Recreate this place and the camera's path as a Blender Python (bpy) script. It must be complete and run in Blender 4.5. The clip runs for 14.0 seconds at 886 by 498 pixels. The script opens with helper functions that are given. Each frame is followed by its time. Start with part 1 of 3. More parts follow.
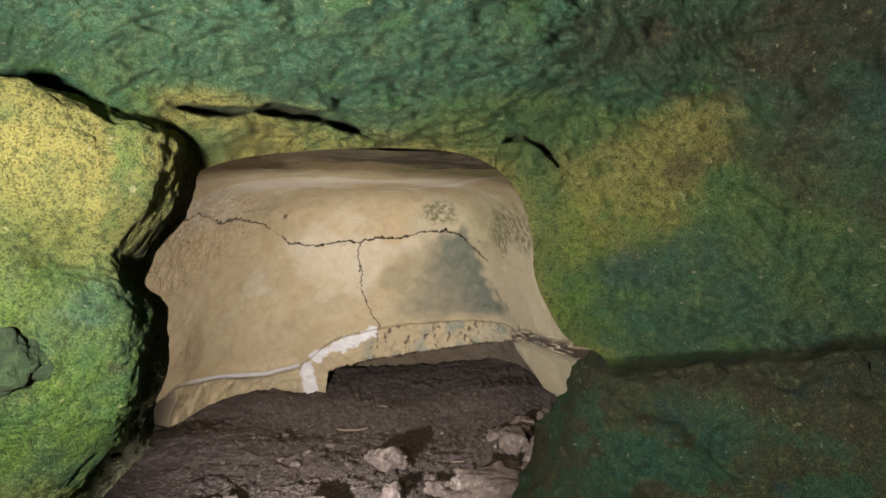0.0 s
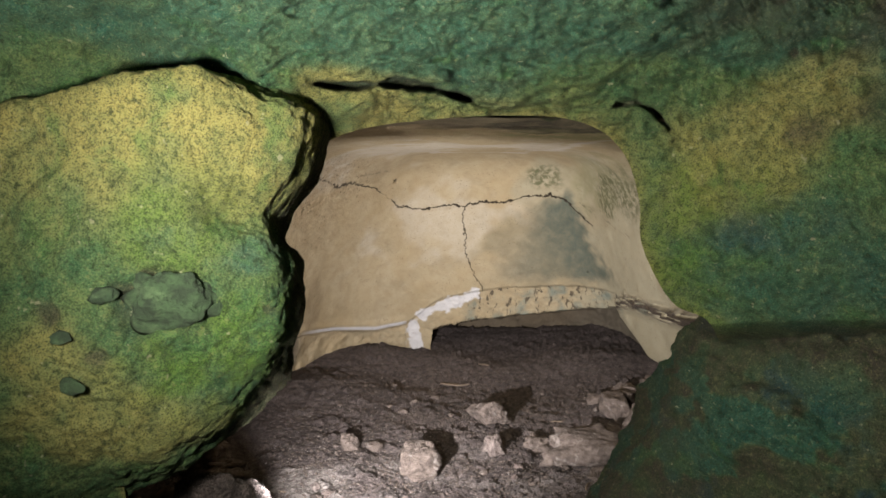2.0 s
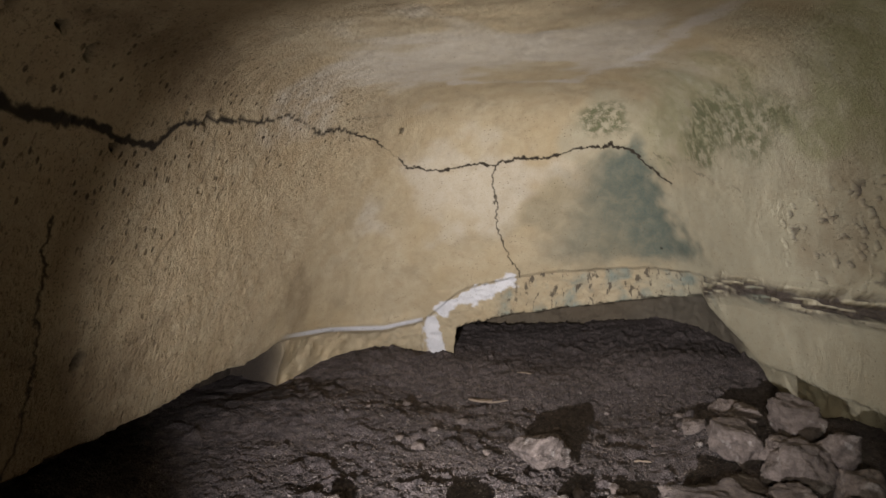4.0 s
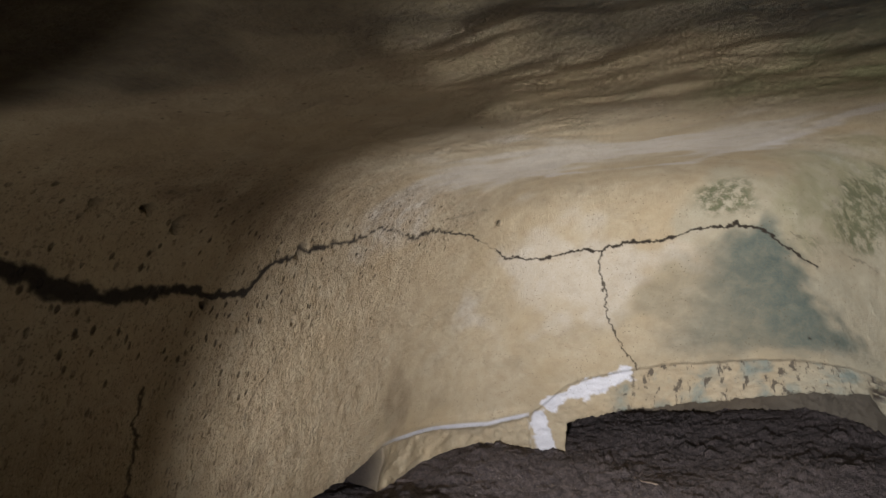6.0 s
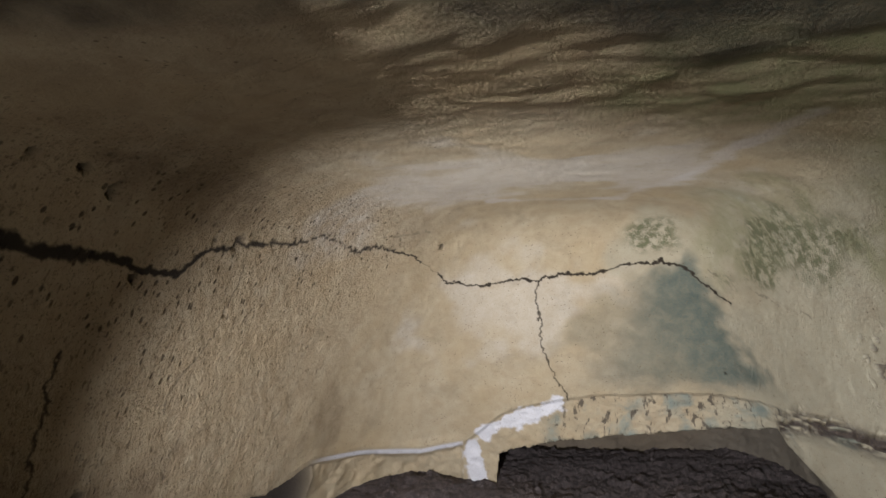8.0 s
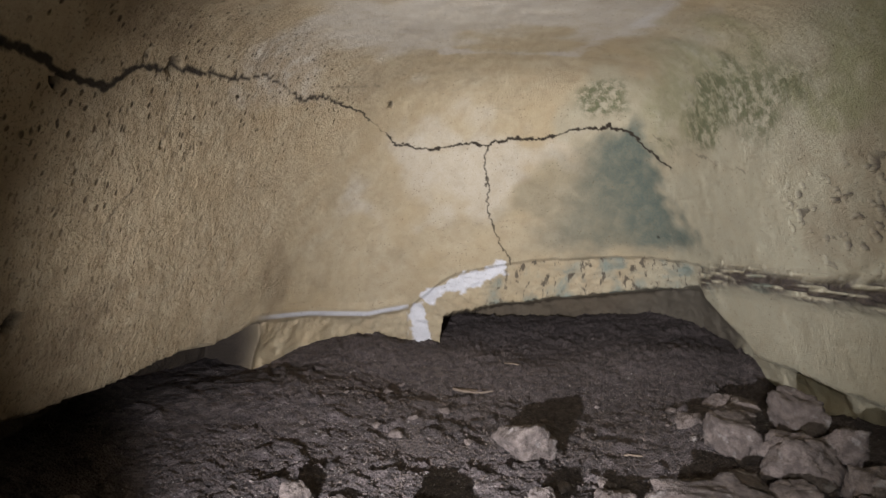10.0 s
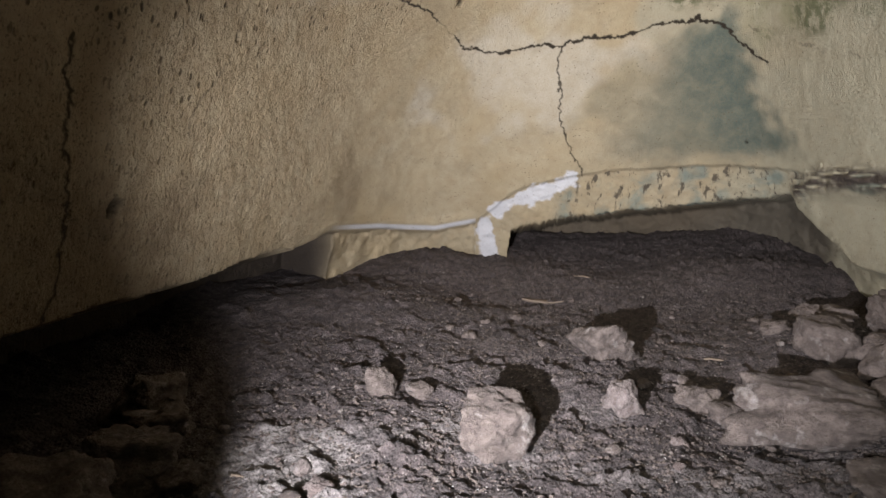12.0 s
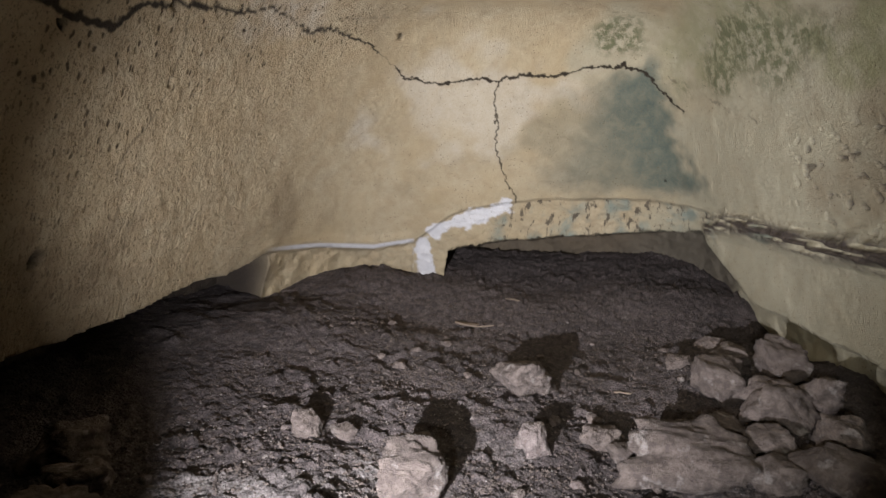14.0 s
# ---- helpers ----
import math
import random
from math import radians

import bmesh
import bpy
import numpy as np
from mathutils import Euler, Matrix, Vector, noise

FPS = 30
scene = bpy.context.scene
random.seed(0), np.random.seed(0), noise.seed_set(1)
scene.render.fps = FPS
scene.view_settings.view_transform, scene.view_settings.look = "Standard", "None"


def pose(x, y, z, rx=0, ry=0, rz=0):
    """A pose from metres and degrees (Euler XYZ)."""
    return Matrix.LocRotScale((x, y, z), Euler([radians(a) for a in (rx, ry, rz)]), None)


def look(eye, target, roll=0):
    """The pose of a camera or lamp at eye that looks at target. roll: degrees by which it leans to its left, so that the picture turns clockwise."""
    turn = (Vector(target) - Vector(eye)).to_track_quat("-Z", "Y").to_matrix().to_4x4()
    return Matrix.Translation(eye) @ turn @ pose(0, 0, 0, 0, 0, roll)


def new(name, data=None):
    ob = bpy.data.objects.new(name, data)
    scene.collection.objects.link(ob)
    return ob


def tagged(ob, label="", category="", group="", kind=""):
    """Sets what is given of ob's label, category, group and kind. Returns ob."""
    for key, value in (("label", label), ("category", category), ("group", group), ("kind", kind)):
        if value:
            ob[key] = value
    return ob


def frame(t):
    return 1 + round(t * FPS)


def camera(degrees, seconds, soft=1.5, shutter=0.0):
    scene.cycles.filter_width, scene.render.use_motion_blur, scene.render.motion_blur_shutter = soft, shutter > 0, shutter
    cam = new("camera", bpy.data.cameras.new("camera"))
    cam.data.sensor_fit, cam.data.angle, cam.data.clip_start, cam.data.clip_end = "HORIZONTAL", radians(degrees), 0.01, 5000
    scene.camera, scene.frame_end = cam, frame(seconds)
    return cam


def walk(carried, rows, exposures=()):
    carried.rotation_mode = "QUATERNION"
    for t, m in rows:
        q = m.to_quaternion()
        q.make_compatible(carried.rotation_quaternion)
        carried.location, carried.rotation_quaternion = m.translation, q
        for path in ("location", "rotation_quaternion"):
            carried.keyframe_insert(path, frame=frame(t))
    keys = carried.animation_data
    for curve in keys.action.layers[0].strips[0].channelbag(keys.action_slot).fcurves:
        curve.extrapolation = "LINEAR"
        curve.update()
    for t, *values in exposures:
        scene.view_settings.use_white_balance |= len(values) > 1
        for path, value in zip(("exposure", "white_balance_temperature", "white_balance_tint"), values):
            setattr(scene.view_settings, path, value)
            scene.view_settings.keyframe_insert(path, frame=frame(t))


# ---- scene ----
cam = camera(78.2, 14.0)
PATH = [
    (0, (0.0, 0.027, 1.347), (-0.024, 2.018, 1.533), -0.0),
    (0.5, (-0.016, 0.026, 1.359), (-0.176, 2.014, 1.51), 1.3),
    (1, (-0.007, 0.094, 1.382), (-0.227, 2.078, 1.508), 2.0),
    (1.5, (0.039, 0.086, 1.26), (-0.271, 2.06, 1.354), 2.0),
    (2, (-0.014, -0.122, 1.326), (-0.405, 1.839, 1.377), 1.6),
    (2.4, (-0.091, 0.203, 1.313), (-0.513, 2.157, 1.384), 0.7),
    (2.5, (-0.08, 0.288, 1.292), (-0.527, 2.237, 1.339), 0.8),
    (2.6, (-0.138, 0.384, 1.245), (-0.584, 2.333, 1.295), 0.8),
    (2.7, (-0.217, 0.491, 1.219), (-0.662, 2.44, 1.262), 0.7),
    (4.8, (-0.521, 2.163, 1.121), (-1.025, 4.098, 1.151), -0.4),
    (5, (-0.557, 2.171, 1.209), (-1.158, 4.079, 1.243), -0.5),
    (5.5, (-0.603, 2.169, 1.367), (-1.347, 4.025, 1.44), -1.2),
    (6, (-0.558, 2.088, 1.619), (-1.353, 3.911, 1.838), -1.4),
    (6.5, (-0.473, 2.048, 1.734), (-1.279, 3.848, 2.06), -1.3),
    (7, (-0.424, 2.002, 1.72), (-1.228, 3.791, 2.116), -0.7),
    (7.5, (-0.413, 1.988, 1.562), (-1.186, 3.787, 1.967), 0.6),
    (8, (-0.354, 2.02, 1.32), (-1.0, 3.872, 1.715), 1.6),
    (8.5, (-0.281, 2.011, 1.147), (-0.801, 3.914, 1.473), 1.9),
    (8.7, (-0.299, 2.034, 1.064), (-0.789, 3.952, 1.346), 2.0),
    (10.8, (-0.596, 2.085, 0.839), (-1.033, 4.034, 0.748), 1.7),
    (11, (-0.634, 2.08, 0.776), (-1.117, 4.017, 0.656), 1.5),
    (11.5, (-0.616, 2.079, 0.767), (-1.209, 3.98, 0.577), 1.1),
    (12, (-0.572, 2.097, 0.713), (-1.202, 3.982, 0.49), 1.6),
    (12.5, (-0.522, 2.086, 0.637), (-1.156, 3.966, 0.381), 1.6),
    (13, (-0.524, 2.108, 0.753), (-1.153, 3.985, 0.466), 1.8),
    (13.5, (-0.457, 2.017, 1.014), (-1.037, 3.912, 0.741), 2.4),
    (14, (-0.423, 2.008, 1.084), (-0.87, 3.942, 0.841), 3.7),
]
walk(cam, [(t, look(eye, target, roll)) for t, eye, target, roll in PATH],
     exposures=[(0.0, -0.12, 7300, 10), (0.5, -0.2, 7000, 10), (2.0, -0.2, 7000, 10), (2.5, -0.42, 7000, 10), (2.7, -0.45, 7000, 10), (5.0, -0.28, 6400, 10), (6.0, -0.18, 6300, 10), (8.0, -0.2, 6250, 10), (8.5, -0.27, 6250, 10), (11.0, -0.2, 6350, 10), (14.0, -0.25, 6350, 10)])

# ==BUILD
# ---- world and light ----
world = bpy.data.worlds.new("world")
scene.world = world
world.use_nodes = True
world.node_tree.nodes["Background"].inputs[0].default_value = (0.05, 0.06, 0.07, 1)
world.node_tree.nodes["Background"].inputs[1].default_value = 0.02


def lamp(name, kind, place, target, watts, colour, **more):
    data = bpy.data.lights.new(name, kind)
    data.energy, data.color = watts, colour
    for key, value in more.items():
        if key == "radius":
            data.shadow_soft_size = value
        elif key == "cone":
            data.spot_size = radians(value)
        elif key == "blend":
            data.spot_blend = value
        elif key == "size":
            data.size = value
        elif key == "spread":
            data.spread = radians(value)
    ob = new(name, data)
    ob.matrix_world = look(place, target)
    return ob


# a torch on the ground behind the boulder, and an unseen light added outside the arch that shines up at the rock
lamp("torch", "SPOT", (-1.22, 2.14, 0.24), (-1.22, 6.9, 0.76), 2150, (0.91, 0.915, 0.985), radius=0.02, cone=87, blend=1.0)
lamp("torch_spill", "SPOT", (-1.22, 2.14, 0.24), (-0.95, 3.4, 2.0), 40, (1.0, 0.94, 0.88), radius=0.02, cone=122, blend=1.0)
lamp("entrance_fill", "AREA", (-0.80, 0.30, 1.28), (-0.33, 1.6, 1.82), 110, (1.0, 1.0, 0.94), size=0.2, spread=162)

# ---- materials ----
def nodes_of(name):
    m = bpy.data.materials.new(name)
    m.use_nodes = True
    t = m.node_tree
    return m, t, t.nodes["Principled BSDF"]


def add(t, kind, **values):
    n = t.nodes.new(kind)
    for key, value in values.items():
        n.inputs[key.replace("_", " ")].default_value = value
    return n


def mix(t, fac, a, b, blend="MIX"):
    n = t.nodes.new("ShaderNodeMix")
    n.data_type, n.blend_type = "RGBA", blend
    for slot, v in ((0, fac), (6, a), (7, b)):
        if isinstance(v, (int, float, tuple)):
            n.inputs[slot].default_value = v if not isinstance(v, tuple) else (*v, 1)
        else:
            t.links.new(v, n.inputs[slot])
    return n.outputs[2]


def ramp(t, fac, stops):
    n = t.nodes.new("ShaderNodeValToRGB")
    while len(n.color_ramp.elements) < len(stops):
        n.color_ramp.elements.new(0.5)
    for e, (p, c) in zip(n.color_ramp.elements, stops):
        e.position = p
        e.color = (c, c, c, 1) if isinstance(c, (int, float)) else (*c, 1)
    t.links.new(fac, n.inputs[0])
    return n.outputs[0]


def grain(t, scale, detail=6.0, rough=0.6, warp=0.0, vec=None):
    if vec is None:
        vec = coords(t)
    n = add(t, "ShaderNodeTexNoise", Scale=scale, Detail=detail, Roughness=rough, Distortion=warp)
    t.links.new(vec, n.inputs["Vector"])
    return n.outputs["Fac"]


def coords(t):
    for n in t.nodes:
        if n.bl_idname == "ShaderNodeNewGeometry":
            return n.outputs["Position"]
    return t.nodes.new("ShaderNodeNewGeometry").outputs["Position"]


def cells(t, scale, feature="F1"):
    n = add(t, "ShaderNodeTexVoronoi", Scale=scale)
    n.feature = feature
    t.links.new(coords(t), n.inputs["Vector"])
    return n.outputs["Distance"]


def stretched(t, scale, by):
    n = t.nodes.new("ShaderNodeVectorMath")
    n.operation = "MULTIPLY"
    n.inputs[1].default_value = by
    t.links.new(coords(t), n.inputs[0])
    return grain(t, scale, 5, 0.6, 0.0, n.outputs[0])


def attribute(t, name):
    n = t.nodes.new("ShaderNodeAttribute")
    n.attribute_name = name
    return n.outputs["Fac"]


def times(t, a, b, op="MULTIPLY"):
    n = t.nodes.new("ShaderNodeMath")
    n.operation, n.use_clamp = op, True
    for slot, v in ((0, a), (1, b)):
        if isinstance(v, (int, float)):
            n.inputs[slot].default_value = v
        else:
            t.links.new(v, n.inputs[slot])
    return n.outputs[0]


def relief(t, shader, heights, distance):
    """Bump from a list of (height, strength), one after the other."""
    last = None
    for h, s in heights:
        n = add(t, "ShaderNodeBump", Strength=s, Distance=distance)
        t.links.new(h, n.inputs["Height"])
        if last:
            t.links.new(last, n.inputs["Normal"])
        last = n.outputs["Normal"]
    t.links.new(last, shader.inputs["Normal"])


def limestone():
    m, t, s = nodes_of("bare limestone")
    big, mid, fine = grain(t, 1.3, 5, 0.6), grain(t, 7, 8, 0.65, 0.3), grain(t, 60, 6, 0.7)
    c = mix(t, ramp(t, big, [(0.32, 0.0), (0.68, 1.0)]), (0.43, 0.335, 0.20), (0.475, 0.395, 0.265))
    c = mix(t, times(t, ramp(t, mid, [(0.42, 0.0), (0.7, 1.0)]), 0.55), c, (0.36, 0.265, 0.155))
    c = mix(t, times(t, ramp(t, grain(t, 2.6, 6, 0.65, 0.8), [(0.50, 0.0), (0.72, 1.0)]), 0.5), c, (0.27, 0.21, 0.13))
    c = mix(t, times(t, attribute(t, "pale"), ramp(t, mid, [(0.25, 1.0), (0.7, 0.5)])), c, (0.55, 0.495, 0.41))
    c = mix(t, times(t, attribute(t, "rough"), ramp(t, mid, [(0.35, 0.25), (0.65, 0.8)])), c, (0.32, 0.235, 0.135))
    c = mix(t, times(t, attribute(t, "sage"), ramp(t, mid, [(0.2, 0.8), (0.8, 0.6)])), c, (0.385, 0.375, 0.285))
    c = mix(t, times(t, attribute(t, "umber"), ramp(t, mid, [(0.3, 0.35), (0.65, 0.95)])), c, (0.19, 0.135, 0.08))
    c = mix(t, times(t, attribute(t, "olive"), ramp(t, mid, [(0.36, 0.15), (0.56, 1.0)])), c, (0.25, 0.25, 0.13))
    c = mix(t, times(t, attribute(t, "green"), ramp(t, mid, [(0.25, 0.75), (0.6, 1.0)])), c, (0.085, 0.11, 0.092))
    # soot, deepened in colour to dim the near ceiling
    c = mix(t, times(t, attribute(t, "soot_shade"), ramp(t, mid, [(0.3, 0.72), (0.6, 1.0)])), c, (0.035, 0.033, 0.028))
    c = mix(t, times(t, attribute(t, "spots"), ramp(t, grain(t, 13, 7, 0.7, 0.3), [(0.41, 0.0), (0.56, 0.95)])), c, (0.12, 0.125, 0.065))
    c = mix(t, times(t, attribute(t, "band"), ramp(t, grain(t, 3.5, 3, 0.5, 0.6), [(0.48, 0.0), (0.68, 0.7)])), c, (0.16, 0.23, 0.215))
    c = mix(t, times(t, attribute(t, "band"), ramp(t, stretched(t, 13, (1, 1, 0.07)), [(0.56, 0.0), (0.62, 0.9)])), c, (0.08, 0.065, 0.05))
    c = mix(t, attribute(t, "white"), c, (0.70, 0.68, 0.68))
    # earth of recess and ledge, and painted shade under the left edge
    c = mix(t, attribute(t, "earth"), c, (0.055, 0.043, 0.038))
    slots = t.nodes.new("ShaderNodeVectorMath")
    slots.operation = "MULTIPLY"
    slots.inputs[1].default_value = (1.0, 1.0, 0.45)
    t.links.new(coords(t), slots.inputs[0])
    vor = add(t, "ShaderNodeTexVoronoi", Scale=20.0)
    t.links.new(slots.outputs[0], vor.inputs["Vector"])
    gouge = times(t, ramp(t, vor.outputs["Distance"], [(0.13, 1.0), (0.24, 0.0)]), times(t, attribute(t, "pitted"), ramp(t, grain(t, 3.6, 4, 0.65), [(0.40, 0.0), (0.52, 1.0)])))
    c = mix(t, gouge, c, (0.07, 0.048, 0.028))
    speck = ramp(t, grain(t, 46, 3, 0.55), [(0.66, 0.0), (0.71, 1.0)])
    c = mix(t, times(t, speck, 0.7), c, (0.13, 0.10, 0.06))
    crumb = ramp(t, grain(t, 75, 3, 0.6), [(0.34, 1.0), (0.43, 0.0)])
    c = mix(t, times(t, times(t, crumb, attribute(t, "rough")), 0.75), c, (0.11, 0.08, 0.045))
    pit = ramp(t, cells(t, 24), [(0.08, 1.0), (0.20, 0.0)])
    pick = times(t, ramp(t, grain(t, 4.5, 2), [(0.52, 0.0), (0.6, 1.0)]), attribute(t, "rough"), "MAXIMUM")
    c = mix(t, times(t, times(t, pit, pick), 0.8), c, (0.10, 0.07, 0.04))
    c = mix(t, times(t, ramp(t, fine, [(0.3, 0.5), (0.6, 0.0)]), 0.5), c, (0.27, 0.20, 0.11))
    s.inputs["Roughness"].default_value = 0.85
    s.inputs["Specular IOR Level"].default_value = 0.25
    drip = stretched(t, 38, (1, 1, 0.4))
    c = mix(t, times(t, attribute(t, "rough"), ramp(t, drip, [(0.30, 0.9), (0.43, 0.0)])), c, (0.13, 0.09, 0.05))
    t.links.new(mix(t, attribute(t, "crack"), c, (0.03, 0.022, 0.014)), s.inputs["Base Color"])
    bumps = times(t, attribute(t, "rough"), drip)
    hollow = mix(t, gouge, (1.0, 1.0, 1.0), (0.0, 0.0, 0.0))
    relief(t, s, [(mid, 0.35), (fine, 0.7), (bumps, 0.65), (hollow, 0.9)], 0.03)
    return m


def mossy():
    m, t, s = nodes_of("rock under moss and algae")
    big, mid = grain(t, 1.7, 5, 0.6, 0.4), grain(t, 8, 8, 0.68)
    lumps, crumbs = grain(t, 42, 8, 0.7), grain(t, 150, 6, 0.75)
    c = mix(t, ramp(t, mid, [(0.36, 0.0), (0.64, 1.0)]), (0.065, 0.185, 0.08), (0.17, 0.245, 0.085))
    c = mix(t, times(t, attribute(t, "teal"), ramp(t, mid, [(0.3, 1.0), (0.65, 0.75)])), c, (0.025, 0.14, 0.115))
    c = mix(t, times(t, attribute(t, "gold"), ramp(t, mid, [(0.3, 0.45), (0.6, 1.0)])), c, (0.44, 0.375, 0.12))
    c = mix(t, times(t, attribute(t, "lime"), ramp(t, mid, [(0.4, 0.0), (0.6, 0.9)])), c, (0.13, 0.28, 0.035))
    c = mix(t, times(t, ramp(t, grain(t, 4.5, 5, 0.6, 0.5), [(0.56, 0.0), (0.66, 0.8)]), 0.7), c, (0.085, 0.23, 0.06))
    c = mix(t, times(t, attribute(t, "blue"), ramp(t, big, [(0.4, 0.3), (0.6, 1.0)])), c, (0.018, 0.075, 0.13))
    # bare rock, and shade painted into slots, undercut, lip and boulder flank
    c = mix(t, times(t, attribute(t, "bare_shade"), ramp(t, mid, [(0.3, 0.5), (0.6, 1.0)])), c, (0.085, 0.066, 0.055))
    c = mix(t, ramp(t, lumps, [(0.36, 0.75), (0.50, 0.0)]), c, (0.03, 0.055, 0.02))
    c = mix(t, times(t, ramp(t, crumbs, [(0.40, 1.0), (0.51, 0.0)]), 0.85), c, (0.025, 0.038, 0.016))
    c = mix(t, times(t, ramp(t, crumbs, [(0.55, 0.0), (0.64, 1.0)]), 0.45), c, (0.40, 0.40, 0.17))
    c = mix(t, times(t, ramp(t, lumps, [(0.56, 0.0), (0.68, 1.0)]), 0.35), c, (0.46, 0.44, 0.18))
    c = mix(t, times(t, ramp(t, grain(t, 34, 2, 0.5), [(0.70, 0.0), (0.74, 1.0)]), 0.5), c, (0.55, 0.52, 0.34))
    t.links.new(c, s.inputs["Base Color"])
    s.inputs["Roughness"].default_value = 0.85
    s.inputs["Specular IOR Level"].default_value = 0.3
    relief(t, s, [(mid, 0.6), (lumps, 1.0), (crumbs, 1.0)], 0.2)
    return m


def earth():
    m, t, s = nodes_of("dark damp cave earth")
    big, mid, fine = grain(t, 1.1, 4), grain(t, 14, 8, 0.7), grain(t, 90, 6, 0.75)
    c = mix(t, ramp(t, big, [(0.35, 0.0), (0.65, 1.0)]), (0.13, 0.098, 0.09), (0.205, 0.16, 0.148))
    c = mix(t, ramp(t, mid, [(0.38, 0.85), (0.58, 0.0)]), c, (0.04, 0.030, 0.028))
    c = mix(t, ramp(t, fine, [(0.40, 0.8), (0.52, 0.0)]), c, (0.045, 0.034, 0.030))
    # pale dust that also paints in the torch's bright pool
    c = mix(t, times(t, attribute(t, "dust_lit"), ramp(t, mid, [(0.36, 0.1), (0.62, 0.9)])), c, (0.44, 0.39, 0.36))
    chips = ramp(t, cells(t, 55), [(0.18, 1.0), (0.30, 0.0)])
    c = mix(t, times(t, chips, ramp(t, fine, [(0.5, 0.0), (0.62, 0.9)])), c, (0.42, 0.38, 0.34))
    t.links.new(c, s.inputs["Base Color"])
    s.inputs["Roughness"].default_value = 0.8
    relief(t, s, [(mid, 0.8), (fine, 0.9), (cells(t, 55), 0.6)], 0.035)
    return m


def stone(name, a, b, dirt, pale=(0.52, 0.46, 0.42)):
    m, t, s = nodes_of(name)
    info = t.nodes.new("ShaderNodeObjectInfo").outputs["Random"]
    mid, fine = grain(t, 16, 8, 0.65), grain(t, 90, 6, 0.7)
    c = mix(t, info, a, b)
    c = mix(t, ramp(t, mid, [(0.42, 0.75), (0.6, 0.0)]), c, dirt)
    c = mix(t, times(t, ramp(t, grain(t, 9, 4, 0.6), [(0.58, 0.0), (0.68, 1.0)]), 0.6), c, pale)
    c = mix(t, times(t, ramp(t, fine, [(0.35, 0.8), (0.55, 0.0)]), 0.5), c, dirt)
    t.links.new(c, s.inputs["Base Color"])
    s.inputs["Roughness"].default_value = 0.85
    relief(t, s, [(mid, 0.9), (fine, 0.9)], 0.03)
    return m


LIMESTONE, MOSSY, EARTH = limestone(), mossy(), earth()
STONE = stone("dusty fallen stone", (0.20, 0.155, 0.13), (0.30, 0.235, 0.20), (0.09, 0.066, 0.055))
PALE = stone("pale broken stone", (0.24, 0.185, 0.165), (0.34, 0.28, 0.255), (0.12, 0.085, 0.072))

WHITE = stone("white chips of chalk", (0.60, 0.56, 0.52), (0.72, 0.69, 0.66), (0.35, 0.30, 0.26))
# ---- shapes of rock ----
def unit(v):
    v = np.asarray(v, float)
    return v / np.linalg.norm(v, axis=-1, keepdims=True)


def field(points, planes, k):
    """Smooth greatest of signed distances to planes (normal, point on it)."""
    g = np.stack([(points - np.array(p, float)) @ unit(n) for n, p in planes], -1)
    top = g.max(-1)
    return top + k * np.log(np.exp((g - top[..., None]) / k).sum(-1))


def reach(centre, ways, planes, k, far=14.0):
    """Distance from centre along each way to the smooth hull of planes."""
    lo, hi = np.zeros(ways.shape[:-1]), np.full(ways.shape[:-1], far)
    for _ in range(40):
        mid = (lo + hi) / 2
        out = field(centre + ways * mid[..., None], planes, k) > 0
        hi, lo = np.where(out, mid, hi), np.where(out, lo, mid)
    return lo


CHAMBER = [
    ((-0.955, -0.134, 0.264), (-2.99, 4.80, 1.00)),
    ((-0.734, 0.623, 0.273), (-3.30, 8.06, 1.11)),
    ((-0.042, 0.903, 0.427), (-0.50, 8.56, 1.00)),
    ((0.937, 0.167, 0.306), (1.21, 6.24, 0.98)),
    ((0.006, -0.164, 0.986), (-0.70, 3.50, 2.23)),
    ((-0.759, 0.301, 0.577), (-1.85, 7.08, 3.24)),
    ((0.15, -1.0, 0.0), (0.0, 1.95, 1.0)),
    ((0.0, 0.0, -1.0), (0.0, 4.0, -1.2)),
]
ROUND = 0.25
HEART = np.array([-0.9, 4.9, 0.7])


def value_noise(p, scale, seed=0):
    """Smooth noise from -1 to 1 at the points p."""
    q = np.asarray(p, float) * scale + 31.7 * seed + 1000.0
    i = np.floor(q).astype(np.int64)
    f = q - i
    f = f * f * f * (f * (f * 6 - 15) + 10)
    total = 0.0
    for dx in (0, 1):
        for dy in (0, 1):
            for dz in (0, 1):
                h = (i[..., 0] + dx) * 374761393 + (i[..., 1] + dy) * 668265263 + (i[..., 2] + dz) * 2147483647 + seed * 1442695041
                h = (h ^ (h >> 13)) * 1274126177 & 0x7FFFFFFF
                h = ((h ^ (h >> 16)) & 0xFFFF) / 32767.5 - 1
                w = (f[..., 0] if dx else 1 - f[..., 0]) * (f[..., 1] if dy else 1 - f[..., 1]) * (f[..., 2] if dz else 1 - f[..., 2])
                total = total + h * w
    return total


def fractal(p, scale, octaves=4, seed=0, fall=0.5):
    return sum(value_noise(p, scale * 2 ** n, seed + n) * fall ** n for n in range(octaves))


def smooth(x, a, b):
    s = np.clip((x - a) / (b - a), 0, 1)
    return s * s * (3 - 2 * s)


def blob(p, centre, size, seed=0, ragged=0.35, scale=3.0):
    """1 within an uneven patch round centre, falling to 0 at about its size."""
    d = np.linalg.norm((p - np.array(centre)) / np.array(size), axis=-1)
    return 1 - smooth(d + ragged * fractal(p, scale, 3, seed), 0.45, 1.05)


